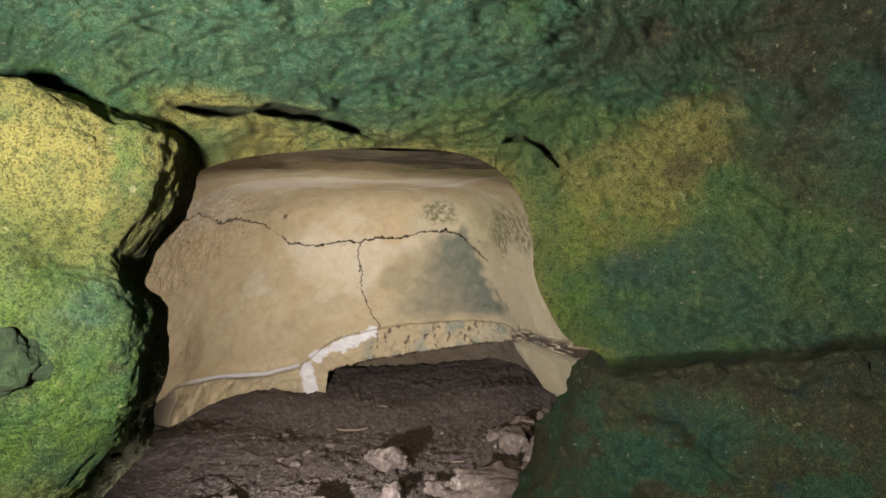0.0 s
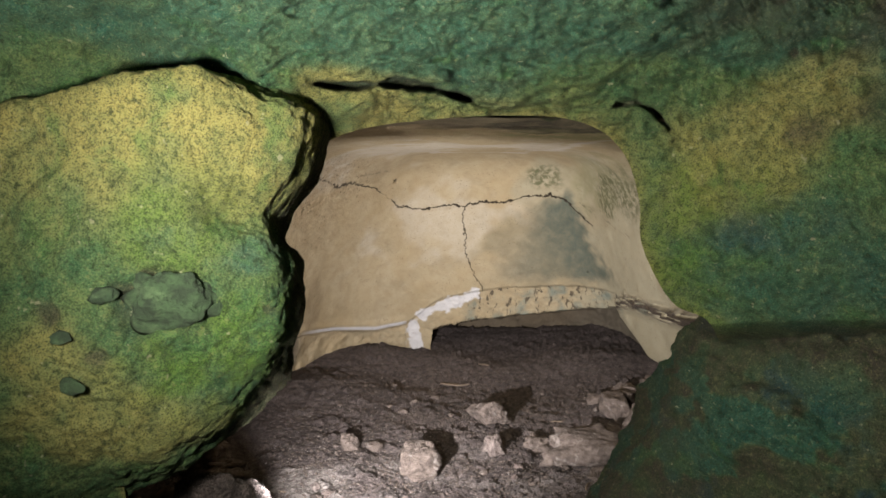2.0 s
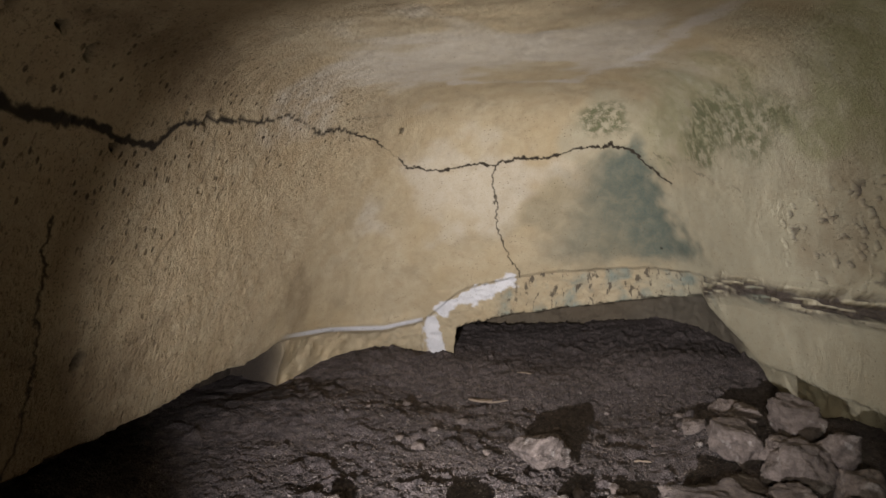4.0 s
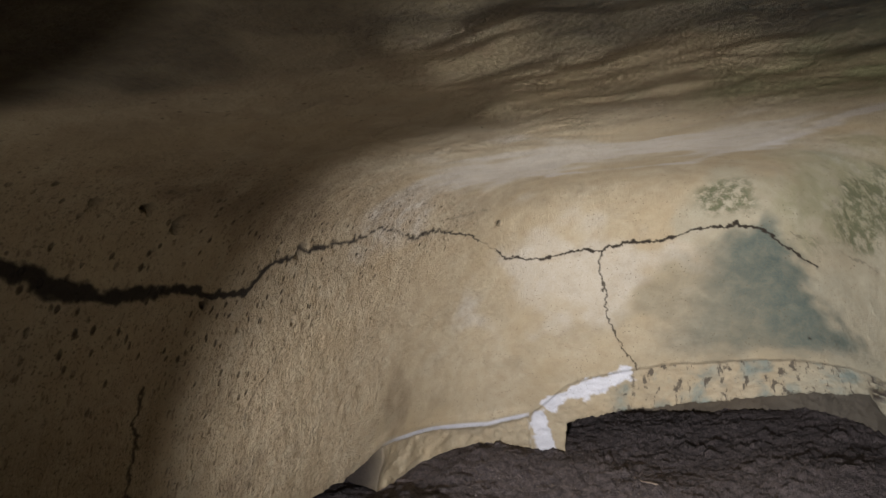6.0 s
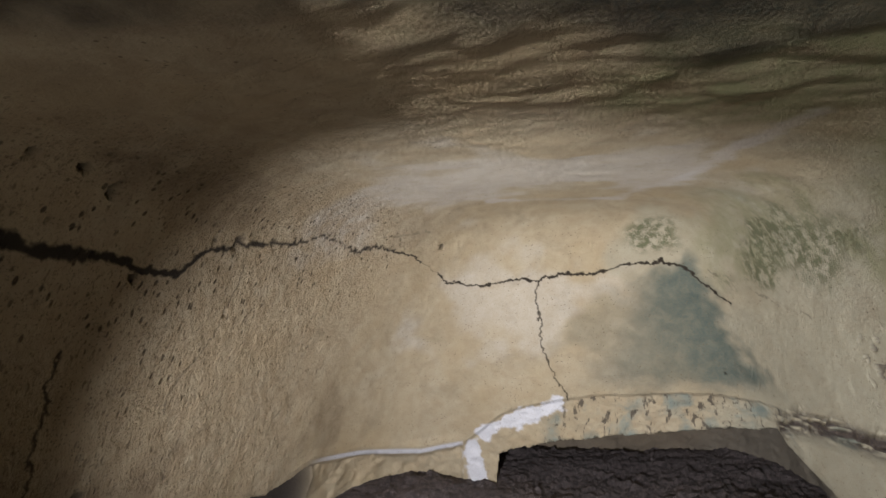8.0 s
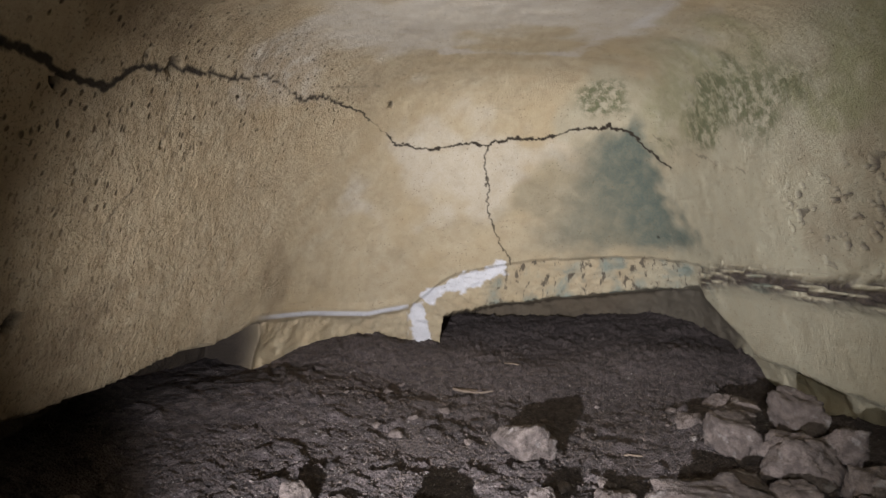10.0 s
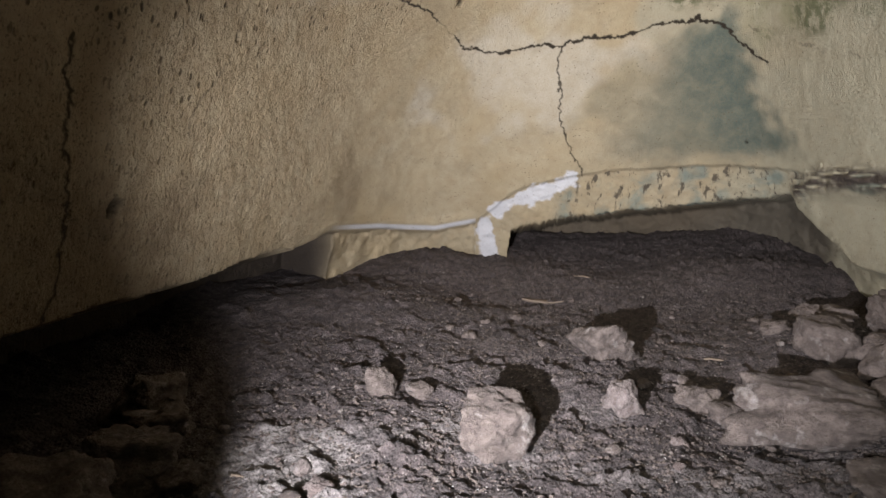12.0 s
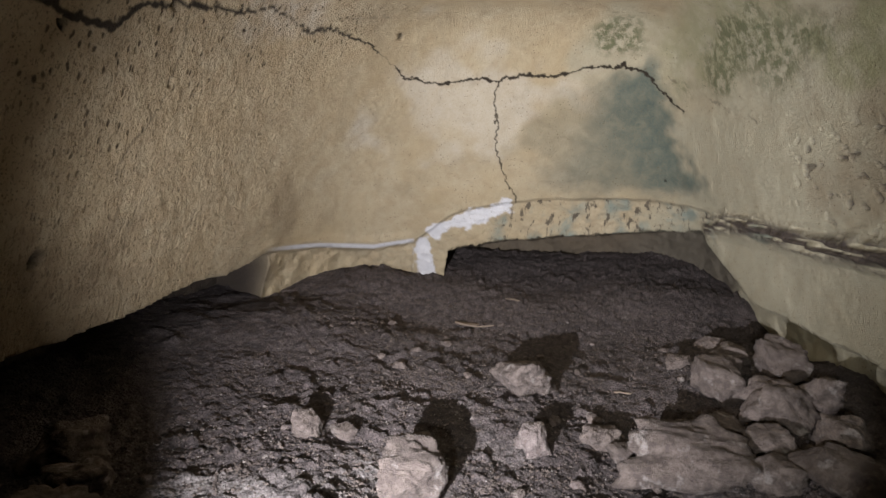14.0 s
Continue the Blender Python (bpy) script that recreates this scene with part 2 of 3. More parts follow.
def to_line(p, line):
    """Distance of the points to a line of corners."""
    best = np.full(p.shape[:-1], 9.0)
    for a, b in zip(line, line[1:]):
        a, b = np.array(a), np.array(b)
        s = np.clip(((p - a) @ (b - a)) / max((b - a) @ (b - a), 1e-9), 0, 1)
        best = np.minimum(best, np.linalg.norm(p - a - s[..., None] * (b - a), axis=-1))
    return best


def mesh_of(name, grid, keep=None, wrap=False, masks=None, flip=False):
    """A mesh over a grid of points; keep: which cells have a face; masks: named values of the points."""
    rows, cols = grid.shape[:2]
    me = bpy.data.meshes.new(name)
    i, j = np.meshgrid(np.arange(rows - 1), np.arange(cols if wrap else cols - 1), indexing="ij")
    if keep is not None:
        i, j = i[keep], j[keep]
    k = (j + 1) % cols
    quads = np.stack([i * cols + j, i * cols + k, (i + 1) * cols + k, (i + 1) * cols + j], -1).reshape(-1, 4)
    if flip:
        quads = quads[:, ::-1]
    used, quads = np.unique(quads, return_inverse=True)
    quads = quads.reshape(-1, 4)
    points = grid.reshape(-1, 3)[used]
    me.vertices.add(len(points))
    me.vertices.foreach_set("co", points.astype(np.float32).ravel())
    me.loops.add(quads.size)
    me.loops.foreach_set("vertex_index", quads.ravel().astype(np.int32))
    me.polygons.add(len(quads))
    me.polygons.foreach_set("loop_start", np.arange(0, quads.size, 4, dtype=np.int32))
    me.polygons.foreach_set("use_smooth", np.ones(len(quads), bool))
    me.update(calc_edges=True)
    for key, values in (masks or {}).items():
        a = me.attributes.new(key, "FLOAT", "POINT")
        a.data.foreach_set("value", np.clip(values, 0, 1).reshape(-1)[used].astype(np.float32))
    me.validate()
    return me


def normals_of(grid):
    n = np.cross(np.gradient(grid, axis=1), np.gradient(grid, axis=0))
    return n / np.maximum(np.linalg.norm(n, axis=-1, keepdims=True), 1e-9)


def polar(az, el):
    return np.stack([np.cos(el) * np.sin(az), np.cos(el) * np.cos(az), np.sin(el)], -1)


# ---- the inner chamber: walls and ceiling in one rock shell ----
CRACK = [(-2.47, 3.07, 1.76), (-2.51, 3.2, 1.73), (-2.55, 3.32, 1.71), (-2.58, 3.48, 1.69), (-2.6, 3.64, 1.72), (-2.63, 3.93, 1.75), (-2.66, 4.05, 1.71), (-2.7, 4.34, 1.73), (-2.66, 4.46, 1.87), (-2.66, 4.76, 1.97), (-2.67, 4.99, 2.03), (-2.67, 5.33, 2.1), (-2.63, 5.7, 2.23), (-2.63, 6.28, 2.24), (-2.54, 6.55, 2.33), (-2.42, 7.03, 2.33), (-2.25, 7.62, 2.15), (-1.94, 7.86, 2.11), (-1.6, 7.89, 2.19), (-1.32, 7.93, 2.18), (-1.1, 7.91, 2.25), (-0.68, 7.94, 2.25), (-0.38, 7.9, 2.33), (-0.05, 7.87, 2.35), (0.16, 7.86, 2.28), (0.33, 7.88, 2.12), (0.53, 7.81, 1.92)]
BRANCHES = [
    [(-1.33, 7.94, 2.17), (-1.33, 8.12, 1.82), (-1.33, 8.28, 1.49), (-1.24, 8.42, 1.22), (-1.08, 8.57, 0.92)],
    [(-2.76, 3.82, 1.33), (-2.81, 3.82, 1.13), (-2.83, 3.85, 1.09), (-2.89, 3.82, 0.85), (-2.98, 3.88, 0.55), (-3.07, 3.88, 0.24), (-3.14, 3.87, -0.01)],
    [(-2.7, 4.87, 1.91), (-2.76, 4.92, 1.79), (-2.83, 4.89, 1.57), (-2.82, 4.89, 1.61), (-2.87, 4.83, 1.4), (-2.92, 4.65, 1.16), (-2.97, 4.61, 0.97)],
    [(0.37, 7.75, 2.23), (0.71, 7.24, 1.91), (0.89, 6.7, 1.68)],
    [(-2.49, 6.44, 2.4), (-2.38, 6.65, 2.46), (-2.18, 6.96, 2.56)],
]
LEDGE = [(0.92, 8.04, 0.81), (1.0, 7.56, 0.88), (1.1, 7.07, 0.87), (1.24, 6.39, 0.81), (1.31, 5.98, 0.81), (1.37, 5.65, 0.82), (1.5, 4.6, 0.85)]


def chamber():
    az = np.radians(np.concatenate([np.arange(-180, -146, 1.5), np.arange(-146, -20, 0.2), np.arange(-20, 44, 0.16), np.arange(44, 80, 0.25), np.linspace(80, 180, 70)]))
    el = np.radians(np.concatenate([np.arange(-24, -8, 0.3), np.arange(-8, 8, 0.2), np.arange(8, 34, 0.17), np.arange(34, 90, 0.5), [90.0]]))
    A, E = np.meshgrid(az, el)
    ways = polar(A, E)
    g = HEART + ways * reach(HEART, ways, CHAMBER, ROUND)[..., None]
    wob = g + 0.022 * np.stack([value_noise(g, 9, 11), value_noise(g, 9, 12), value_noise(g, 9, 13)], -1) + 0.018 * np.stack([value_noise(g, 28, 14), value_noise(g, 28, 15), value_noise(g, 28, 16)], -1) + 0.007 * np.stack([value_noise(g, 75, 32), value_noise(g, 75, 33), value_noise(g, 75, 34)], -1)
    aim = unit(wob - HEART)
    span = np.linalg.norm(g - HEART, axis=-1)
    a, e = np.degrees(A), np.degrees(E)

    def off(line):
        """Distance on the wall from a line of places, as seen from the chamber's middle."""
        return to_line(aim, unit(np.array(line) - HEART)) * span

    # swellings and rough rock
    rough = smooth(g[..., 0] + 0.35 * fractal(g, 1.5, 2, 5), -2.0, -2.7) * smooth(g[..., 1], 7.6, 5.6)
    lift = 0.026 * fractal(g, 1.1, 3, 1) + 0.006 * fractal(g, 6, 3, 2)
    lift += rough * 0.005 * fractal(g, 15, 3, 3)
    ceil = smooth(g[..., 2], 2.0, 2.15) * smooth(g[..., 1], 5.0, 3.6)
    lift += ceil * (0.016 * fractal(g * np.array([0.6, 1, 1]), 11, 3, 4) + 0.03 * np.clip(value_noise(g * np.array([0.5, 1, 1]), 13, 6) - 0.4, 0, 1))
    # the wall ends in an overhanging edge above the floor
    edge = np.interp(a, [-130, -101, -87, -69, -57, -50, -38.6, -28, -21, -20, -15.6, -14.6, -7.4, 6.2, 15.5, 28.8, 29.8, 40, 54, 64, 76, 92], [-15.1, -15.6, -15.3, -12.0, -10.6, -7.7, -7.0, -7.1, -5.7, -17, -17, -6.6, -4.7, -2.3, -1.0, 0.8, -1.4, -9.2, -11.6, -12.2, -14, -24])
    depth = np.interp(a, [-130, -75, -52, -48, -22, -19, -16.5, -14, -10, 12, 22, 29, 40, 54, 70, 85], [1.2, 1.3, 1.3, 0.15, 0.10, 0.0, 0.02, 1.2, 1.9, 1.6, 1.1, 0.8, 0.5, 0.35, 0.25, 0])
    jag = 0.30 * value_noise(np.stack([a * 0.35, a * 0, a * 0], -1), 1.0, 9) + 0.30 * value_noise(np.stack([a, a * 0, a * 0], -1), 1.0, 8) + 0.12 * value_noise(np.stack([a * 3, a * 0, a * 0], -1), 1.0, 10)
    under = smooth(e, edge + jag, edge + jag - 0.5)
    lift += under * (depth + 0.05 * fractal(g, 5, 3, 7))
    # the skin of the wall breaks off along an upper line, and a set-back band shows below it
    upper = np.interp(a, [-21, -14.6, -9.4, 0.9, 15.5, 26.7, 33], [-5.6, 0.1, 1.9, 4.1, 5.1, 4.6, 3.6]) + 0.6 * jag
    inband = smooth(a, -22, -20) * smooth(a, 33, 30)
    band = smooth(e, upper + 0.15, upper - 0.45) * inband
    lift += band * (0.05 + 0.012 * fractal(g, 10, 3, 19))
    # a rolled lip above the left edge
    lift -= 0.04 * np.exp(-((e - edge - 1.0) / 0.9) ** 2) * smooth(a, -60, -48) * smooth(a, -19, -24)
    # a crumbling ledge of thin layers on the right-hand wall
    o = off(LEDGE)
    ridge = np.exp(-(o / 0.085) ** 2) * smooth(a, 27, 31)
    layers = value_noise(np.stack([g[..., 0] * 4, g[..., 1] * 4, g[..., 2] * 38], -1), 1.0, 20)
    lift -= ridge * (0.075 + 0.05 * layers + 0.05 * fractal(g, 7, 3, 30))
    lift += 0.05 * smooth(g[..., 2], 0.80, 0.66) * smooth(a, 30, 34) * smooth(a, 90, 75)
    crumble = blob(g, (1.2, 5.6, 1.25), (0.45, 0.9, 0.40), 18, 0.5)
    bites = smooth(fractal(g, 17, 3, 29), 0.38, 0.55)
    lift += crumble * 0.035 * bites
    # cracks coloured dark as if shaded inside; no depth is cut for them
    width = 0.016 + 0.024 * smooth(g[..., 1], 5.4, 3.4) + 0.014 * np.clip(value_noise(g, 4, 17), 0, 1)
    cut = 1 - smooth(off(CRACK), width * 0.5, width)
    for n, line in enumerate(BRANCHES):
        cut = np.maximum(cut, (1 - smooth(off(line), 0.005, 0.014)) * (0.9, 0.9, 0.5, 0.4, 0.35)[n])
    # single holes
    for c, size in (((-2.2, 7.24, 2.46), 0.035), ((-2.49, 3.64, 2.03), 0.034), ((-2.66, 4.76, 2.0), 0.06), ((-2.98, 4.18, 0.57), 0.05), ((0.55, 8.38, 1.25), 0.022), ((0.69, 4.35, 2.3), 0.085), ((-2.83, 4.89, 1.57), 0.03),
                    ((-2.35, 3.3, 2.0), 0.022), ((-2.38, 3.5, 2.02), 0.03), ((-2.66, 4.05, 1.66), 0.035), ((-2.68, 4.5, 1.98), 0.03), ((-2.7, 5.5, 2.0), 0.02)):
        hole = 1 - smooth(off([c, c]), size * 0.5, size * 1.2)
        lift += hole * 0.05
        cut = np.maximum(cut, hole * 0.85)
    g = g + ways * lift[..., None]
    right = smooth(g[..., 0] + 0.25 * fractal(g, 1.5, 3, 26), 0.1, 0.8) * smooth(g[..., 1], 3.6, 4.6)
    crust = np.maximum(1 - smooth(off([(-2.12, 8.74, 0.44), (-1.8, 8.68, 0.60), (-1.5, 8.65, 0.68), (-1.2, 8.62, 0.82)]) + 0.05 * fractal(g, 7, 3, 25), 0.06, 0.10),
                       1 - smooth(off([(-2.24, 8.8, 0.26), (-2.24, 8.9, 0.0), (-2.2, 8.95, -0.2)]) + 0.05 * fractal(g, 7, 3, 27), 0.07, 0.12))
    # the damp green patch under the crack, sharp along its falling edge
    px, pz = g[..., 0] + 0.07 * fractal(g, 5, 3, 51), g[..., 2] + 0.05 * fractal(g, 7, 3, 52)
    patch = smooth(pz, 0.95, 1.25) * smooth(px + 0.50 * (pz - 2.2), 0.38, 0.20) * smooth(px - 0.50 * (pz - 1.1), -1.15, -0.45) * smooth(pz - 0.45 * px, 2.42, 2.25) * smooth(g[..., 1], 7.6, 7.8)
    patch = patch * (0.62 + 0.38 * smooth(px + 0.50 * (pz - 2.2), -0.9, 0.25))
    masks = {
        "crack": cut,
        "rough": rough * 0.9,
        "pitted": smooth(g[..., 1], 7.3, 6.3) * smooth(g[..., 0], -2.0, -2.45) * (0.35 + 0.65 * (1 - smooth(off(CRACK) + 0.25 * fractal(g, 2, 2, 53), 0.15, 0.9))),
        # brown patches; lower-left and near-ceiling ones also paint in weaker light
        "umber": np.clip(0.8 * blob(g, (-3.09, 4.6, 0.55), (0.4, 0.5, 0.32), 54, 0.5) + 0.6 * blob(g, (-3.1, 4.2, 0.2), (0.6, 1.5, 0.6), 60, 0.6) + 0.7 * blob(g, (-2.45, 4.2, 2.2), (0.4, 0.7, 0.2), 55, 0.6, 4) + 0.6 * blob(g, (-3.35, 7.2, 0.75), (0.25, 0.5, 0.45), 56, 0.5)
                         + 0.55 * blob(g, (1.15, 5.3, 1.3), (0.4, 1.0, 0.6), 58, 0.5) + 0.6 * smooth(g[..., 2], 2.05, 2.15) * smooth(g[..., 1] + 0.5 * fractal(g, 1.5, 3, 57), 4.3, 3.0), 0, 1),
        "sage": np.maximum(right * 0.8, 0.6 * blob(g, (0.1, 7.8, 2.5), (0.9, 0.8, 0.5), 22)),
        # pale rock by the crack; ceiling patch colours in the torch's bright lobe
        "pale": np.maximum(0.7 * blob(g, (-1.5, 7.9, 1.9), (1.2, 1.5, 0.6), 1, 0.6, 2), blob(g, (-1.3, 5.7, 2.55), (1.7, 1.0, 0.5), 2, 0.6, 2)),
        "green": np.maximum(patch, np.maximum(0.35 * blob(g, (-0.45, 8.3, 1.5), (0.75, 1.0, 0.6), 4), 0.8 * blob(g, (1.12, 7.04, 0.82), (0.2, 0.25, 0.09), 11))),
        "olive": np.maximum(0.55 * blob(g, (0.55, 6.9, 2.4), (0.6, 1.4, 0.45), 5), np.maximum(0.9 * blob(g, (0.35, 3.9, 2.3), (0.8, 0.8, 0.4), 6), 0.7 * blob(g, (0.95, 5.0, 2.0), (0.5, 0.9, 0.45), 59, 0.5))),
        "spots": np.maximum(blob(g, (0.72, 6.6, 2.2), (0.45, 1.1, 0.36), 7), blob(g, (-0.15, 7.65, 2.62), (0.32, 0.4, 0.18), 8)),
        # soot band; the wide second patch also colours an over-lit ceiling darker
        "soot_shade": np.maximum(0.97 * blob(g, (0.1, 3.15, 2.2), (1.05, 0.62, 0.5), 9, 0.5, 2), 0.8 * blob(g, (-0.6, 2.6, 2.1), (2.2, 0.75, 0.5), 10, 0.5, 2)),
        "white": np.clip((1 - smooth(np.abs(e - edge - 0.35), 0.2, 0.5)) * smooth(a, -52, -42) * smooth(a, -20, -22) + crust
                         + 0.35 * (1 - smooth(off([(-1.5, 6.6, 2.7), (-0.45, 7.0, 2.78), (0.06, 5.9, 2.6), (0.22, 5.16, 2.48), (0.4, 4.5, 2.35)]) + 0.03 * fractal(g, 5, 2, 28), 0.01, 0.08)), 0, 1),
        "band": band * smooth(a, -9, -4) * (1 - under),
        # recess and ledge are earthy; left underside and bites coloured dark as shade
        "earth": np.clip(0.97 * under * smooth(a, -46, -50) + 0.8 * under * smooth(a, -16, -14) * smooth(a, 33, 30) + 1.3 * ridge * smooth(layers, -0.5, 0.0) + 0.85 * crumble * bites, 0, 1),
    }
    cx, cy = (g[1:, 1:, :2] + g[:-1, :-1, :2]).transpose(2, 0, 1) / 2
    keep = ~((cy < 2.36) & (cx > -0.8)) & ~((cy < 2.28) & (cx > -1.8)) & ~((cy < 3.0) & (cx > 0.8))
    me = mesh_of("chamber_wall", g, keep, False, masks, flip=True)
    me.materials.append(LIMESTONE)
    return tagged(new("wall_chamber", me), "cream limestone cave wall and low ceiling with a long crack", "cave wall", kind="structure")


# ---- the mossy entrance arch ----
DOORSTEP = np.array([0.0, 0.05, 1.35])
VAULT = [
    ((-0.10, 0.24, 1.0), (-0.2, 1.9, 2.09)),
    ((0.67, 0.74, 0.25), (0.70, 2.25, 1.58)),
    ((-0.75, 0.66, 0.0), (-1.38, 1.92, 1.5)),
    ((-1.0, 0.0, 0.0), (-2.6, 0.0, 1.5)),
    ((0.0, -1.0, 0.1), (0.0, -2.4, 1.5)),
    ((1.0, 0.0, 0.1), (2.0, 0.0, 1.5)),
    ((0.0, 0.0, -1.0), (0.0, 0.0, -0.4)),
    ((0.1, 1.0, 0.05), (0.0, 2.75, 1.5)),
]
# outline of the opening (x, z) at y = 2.4
ARCH = [(-1.32, 1.70), (-1.17, 1.88), (-1.0, 1.96), (-0.74, 2.0), (-0.39, 2.02), (-0.04, 2.01), (0.17, 1.95), (0.30, 1.82), (0.36, 1.62), (0.37, 1.45), (0.44, 1.28), (0.52, 1.17), (0.68, 1.06),
        (0.75, 0.6), (0.6, -0.2), (0.0, -0.9), (-1.5, -0.9), (-2.25, 0.0), (-2.0, 0.9)]


def closed_curve(corners, count):
    """Points along a smooth closed curve through the corners, evenly spread."""
    c = np.array(corners, float)
    out = []
    for n in range(len(c)):
        a, b, d, e = c[n - 1], c[n], c[(n + 1) % len(c)], c[(n + 2) % len(c)]
        s = np.linspace(0, 1, 24, endpoint=False)[:, None]
        out.append(0.5 * (2 * b + (d - a) * s + (2 * a - 5 * b + 4 * d - e) * s * s + (3 * b - a - 3 * d + e) * s ** 3))
    p = np.concatenate(out)
    step = np.linalg.norm(np.roll(p, -1, 0) - p, axis=1)
    where = np.concatenate([[0], np.cumsum(step)])
    goal = np.linspace(0, where[-1], count, endpoint=False)
    p = np.concatenate([p, p[:1]])
    return np.stack([np.interp(goal, where, p[:, k]) for k in range(2)], -1)


def entrance():
    rim = closed_curve(ARCH, 900)
    middle = np.array([-0.45, 1.1])
    out = unit(rim - middle)
    spread = np.concatenate([[0, 0.006, 0.012, 0.02], np.concatenate([np.linspace(0.03, 1.3, 150), np.geomspace(1.31, 14, 90)])])
    flatp = rim[None] + out[None] * spread[:, None, None]
    ways = unit(np.stack([flatp[..., 0], np.full(flatp.shape[:2], 2.35), flatp[..., 1] - 1.35], -1))
    # far out, turn the ways back past the eye
    back = smooth(spread, 3, 14)[:, None]
    ways[..., 1] -= back * 1.6
    ways = unit(ways)
    g = DOORSTEP + ways * reach(DOORSTEP, ways, VAULT, 0.10)[..., None]
    near = np.exp(-spread / 0.35)[:, None]
    lift = 0.045 * fractal(g, 1.6, 3, 21) + 0.018 * fractal(g, 9, 4, 22)
    lift += 0.03 * smooth(g[..., 2], 2.0, 2.12) * np.abs(fractal(g, 10, 3, 55))
    lift += 0.03 * smooth(g[..., 2], 1.95, 2.1) * fractal(g * np.array([0.7, 1, 1.5]), 8, 3, 23)
    lift += 0.06 * np.clip(value_noise(g * np.array([0.6, 1.2, 1.2]), 11, 62) - 0.35, 0, 1) * (0.4 + smooth(g[..., 2], 1.8, 2.05))
    lift = lift - near * (0.03 + 0.03 * fractal(g, 11, 3, 57))
    lift += 0.020 * fractal(g, 24, 3, 58)
    # flaked, hackly rock of the roof: short ledges with sharp lower edges
    flake = fractal(g * np.array([0.8, 1.3, 1.3]), 13, 4, 63, 0.6)
    lift += (0.35 + 0.65 * smooth(g[..., 2], 1.75, 2.0)) * 0.030 * (1 - np.abs(flake)) ** 3
    # undercut below the right-hand shoulder
    low = smooth(g[..., 2] + 0.05 * fractal(g, 4, 2, 24) - 0.20 * (g[..., 0] - 0.8), 1.12, 1.0) * smooth(g[..., 0], 0.3, 0.6)
    lift += 0.35 * low
    def off_eye(line):
        return to_line(ways, unit(np.array(line) - DOORSTEP)) * np.linalg.norm(g - DOORSTEP, axis=-1)

    # slots under the roof and the small hooked hollow
    slot = 1 - smooth(off_eye([(-0.96, 1.88, 2.02), (-0.87, 1.92, 2.02), (-0.75, 1.94, 2.03), (-0.6, 1.97, 2.035), (-0.47, 2.01, 2.02), (-0.35, 2.05, 1.985)]) + 0.010 * fractal(g, 12, 3, 25) + 0.012 * fractal(g, 4, 2, 56), 0.005, 0.020)
    hook = 1 - smooth(off_eye([(0.24, 2.29, 2.02), (0.32, 2.26, 2.02), (0.39, 2.28, 1.99), (0.46, 2.31, 1.92)]) + 0.006 * fractal(g, 14, 2, 26), 0.002, 0.013)
    seam = 1 - smooth(off_eye([(-0.5, 2.01, 2.03), (-0.35, 2.15, 2.01), (-0.22, 2.24, 2.0), (-0.04, 2.25, 2.02)]) + 0.008 * fractal(g, 12, 2, 48), 0.004, 0.016)
    pits = sum(1 - smooth(off_eye([c, c]) + 0.02 * fractal(g, 14, 2, 49), r * 0.5, r) for c, r in (((0.67, 1.72, 2.21), 0.05), ((0.79, 1.93, 2.08), 0.028), ((1.18, 1.68, 1.95), 0.05), ((1.14, 1.69, 2.03), 0.04)))
    lift += 0.24 * slot + 0.14 * hook + 0.06 * seam + 0.04 * pits
    slot = np.maximum(slot, np.clip(pits, 0, 1))
    # the roof comes down on the boulder beside the arch
    lift -= 0.15 * np.exp(-(off_eye([(-1.05, 1.66, 1.95), (-0.89, 1.736, 1.87), (-0.80, 1.85, 1.90)]) / 0.11) ** 2)
    g = g + ways * lift[..., None]
    # the lip: rock thickness behind the rim, running into the chamber
    first = g[0]
    deep = np.array([0.02, 0.06, 0.12, 0.2, 0.28, 0.37, 0.46, 0.55])[::-1]
    lip = np.stack([first + np.stack([out[:, 0] * (0.03 + 0.25 * d) * min(d * 8, 1), np.full(len(out), d), out[:, 1] * (0.02 + 0.25 * d) * min(d * 8, 1)], -1) for d in deep])
    lip[..., 1] -= deep[:, None] * (0.85 * smooth(out[:, 0], 0.1, -0.75))[None]
    lip = lip + 0.03 * np.stack([fractal(lip, 5, 3, s) for s in (27, 28, 29)], -1) * np.minimum(deep * 8, 1)[:, None, None]
    g = np.concatenate([lip, g])
    low, slot, hook = (np.concatenate([np.zeros((len(deep), len(rim))), m]) for m in (low, slot, hook))
    x, y, z = g[..., 0], g[..., 1], g[..., 2]
    rimness = np.concatenate([np.zeros((len(deep), len(rim))) + 0.4, np.repeat(np.exp(-spread / 0.06)[:, None], len(rim), 1)])
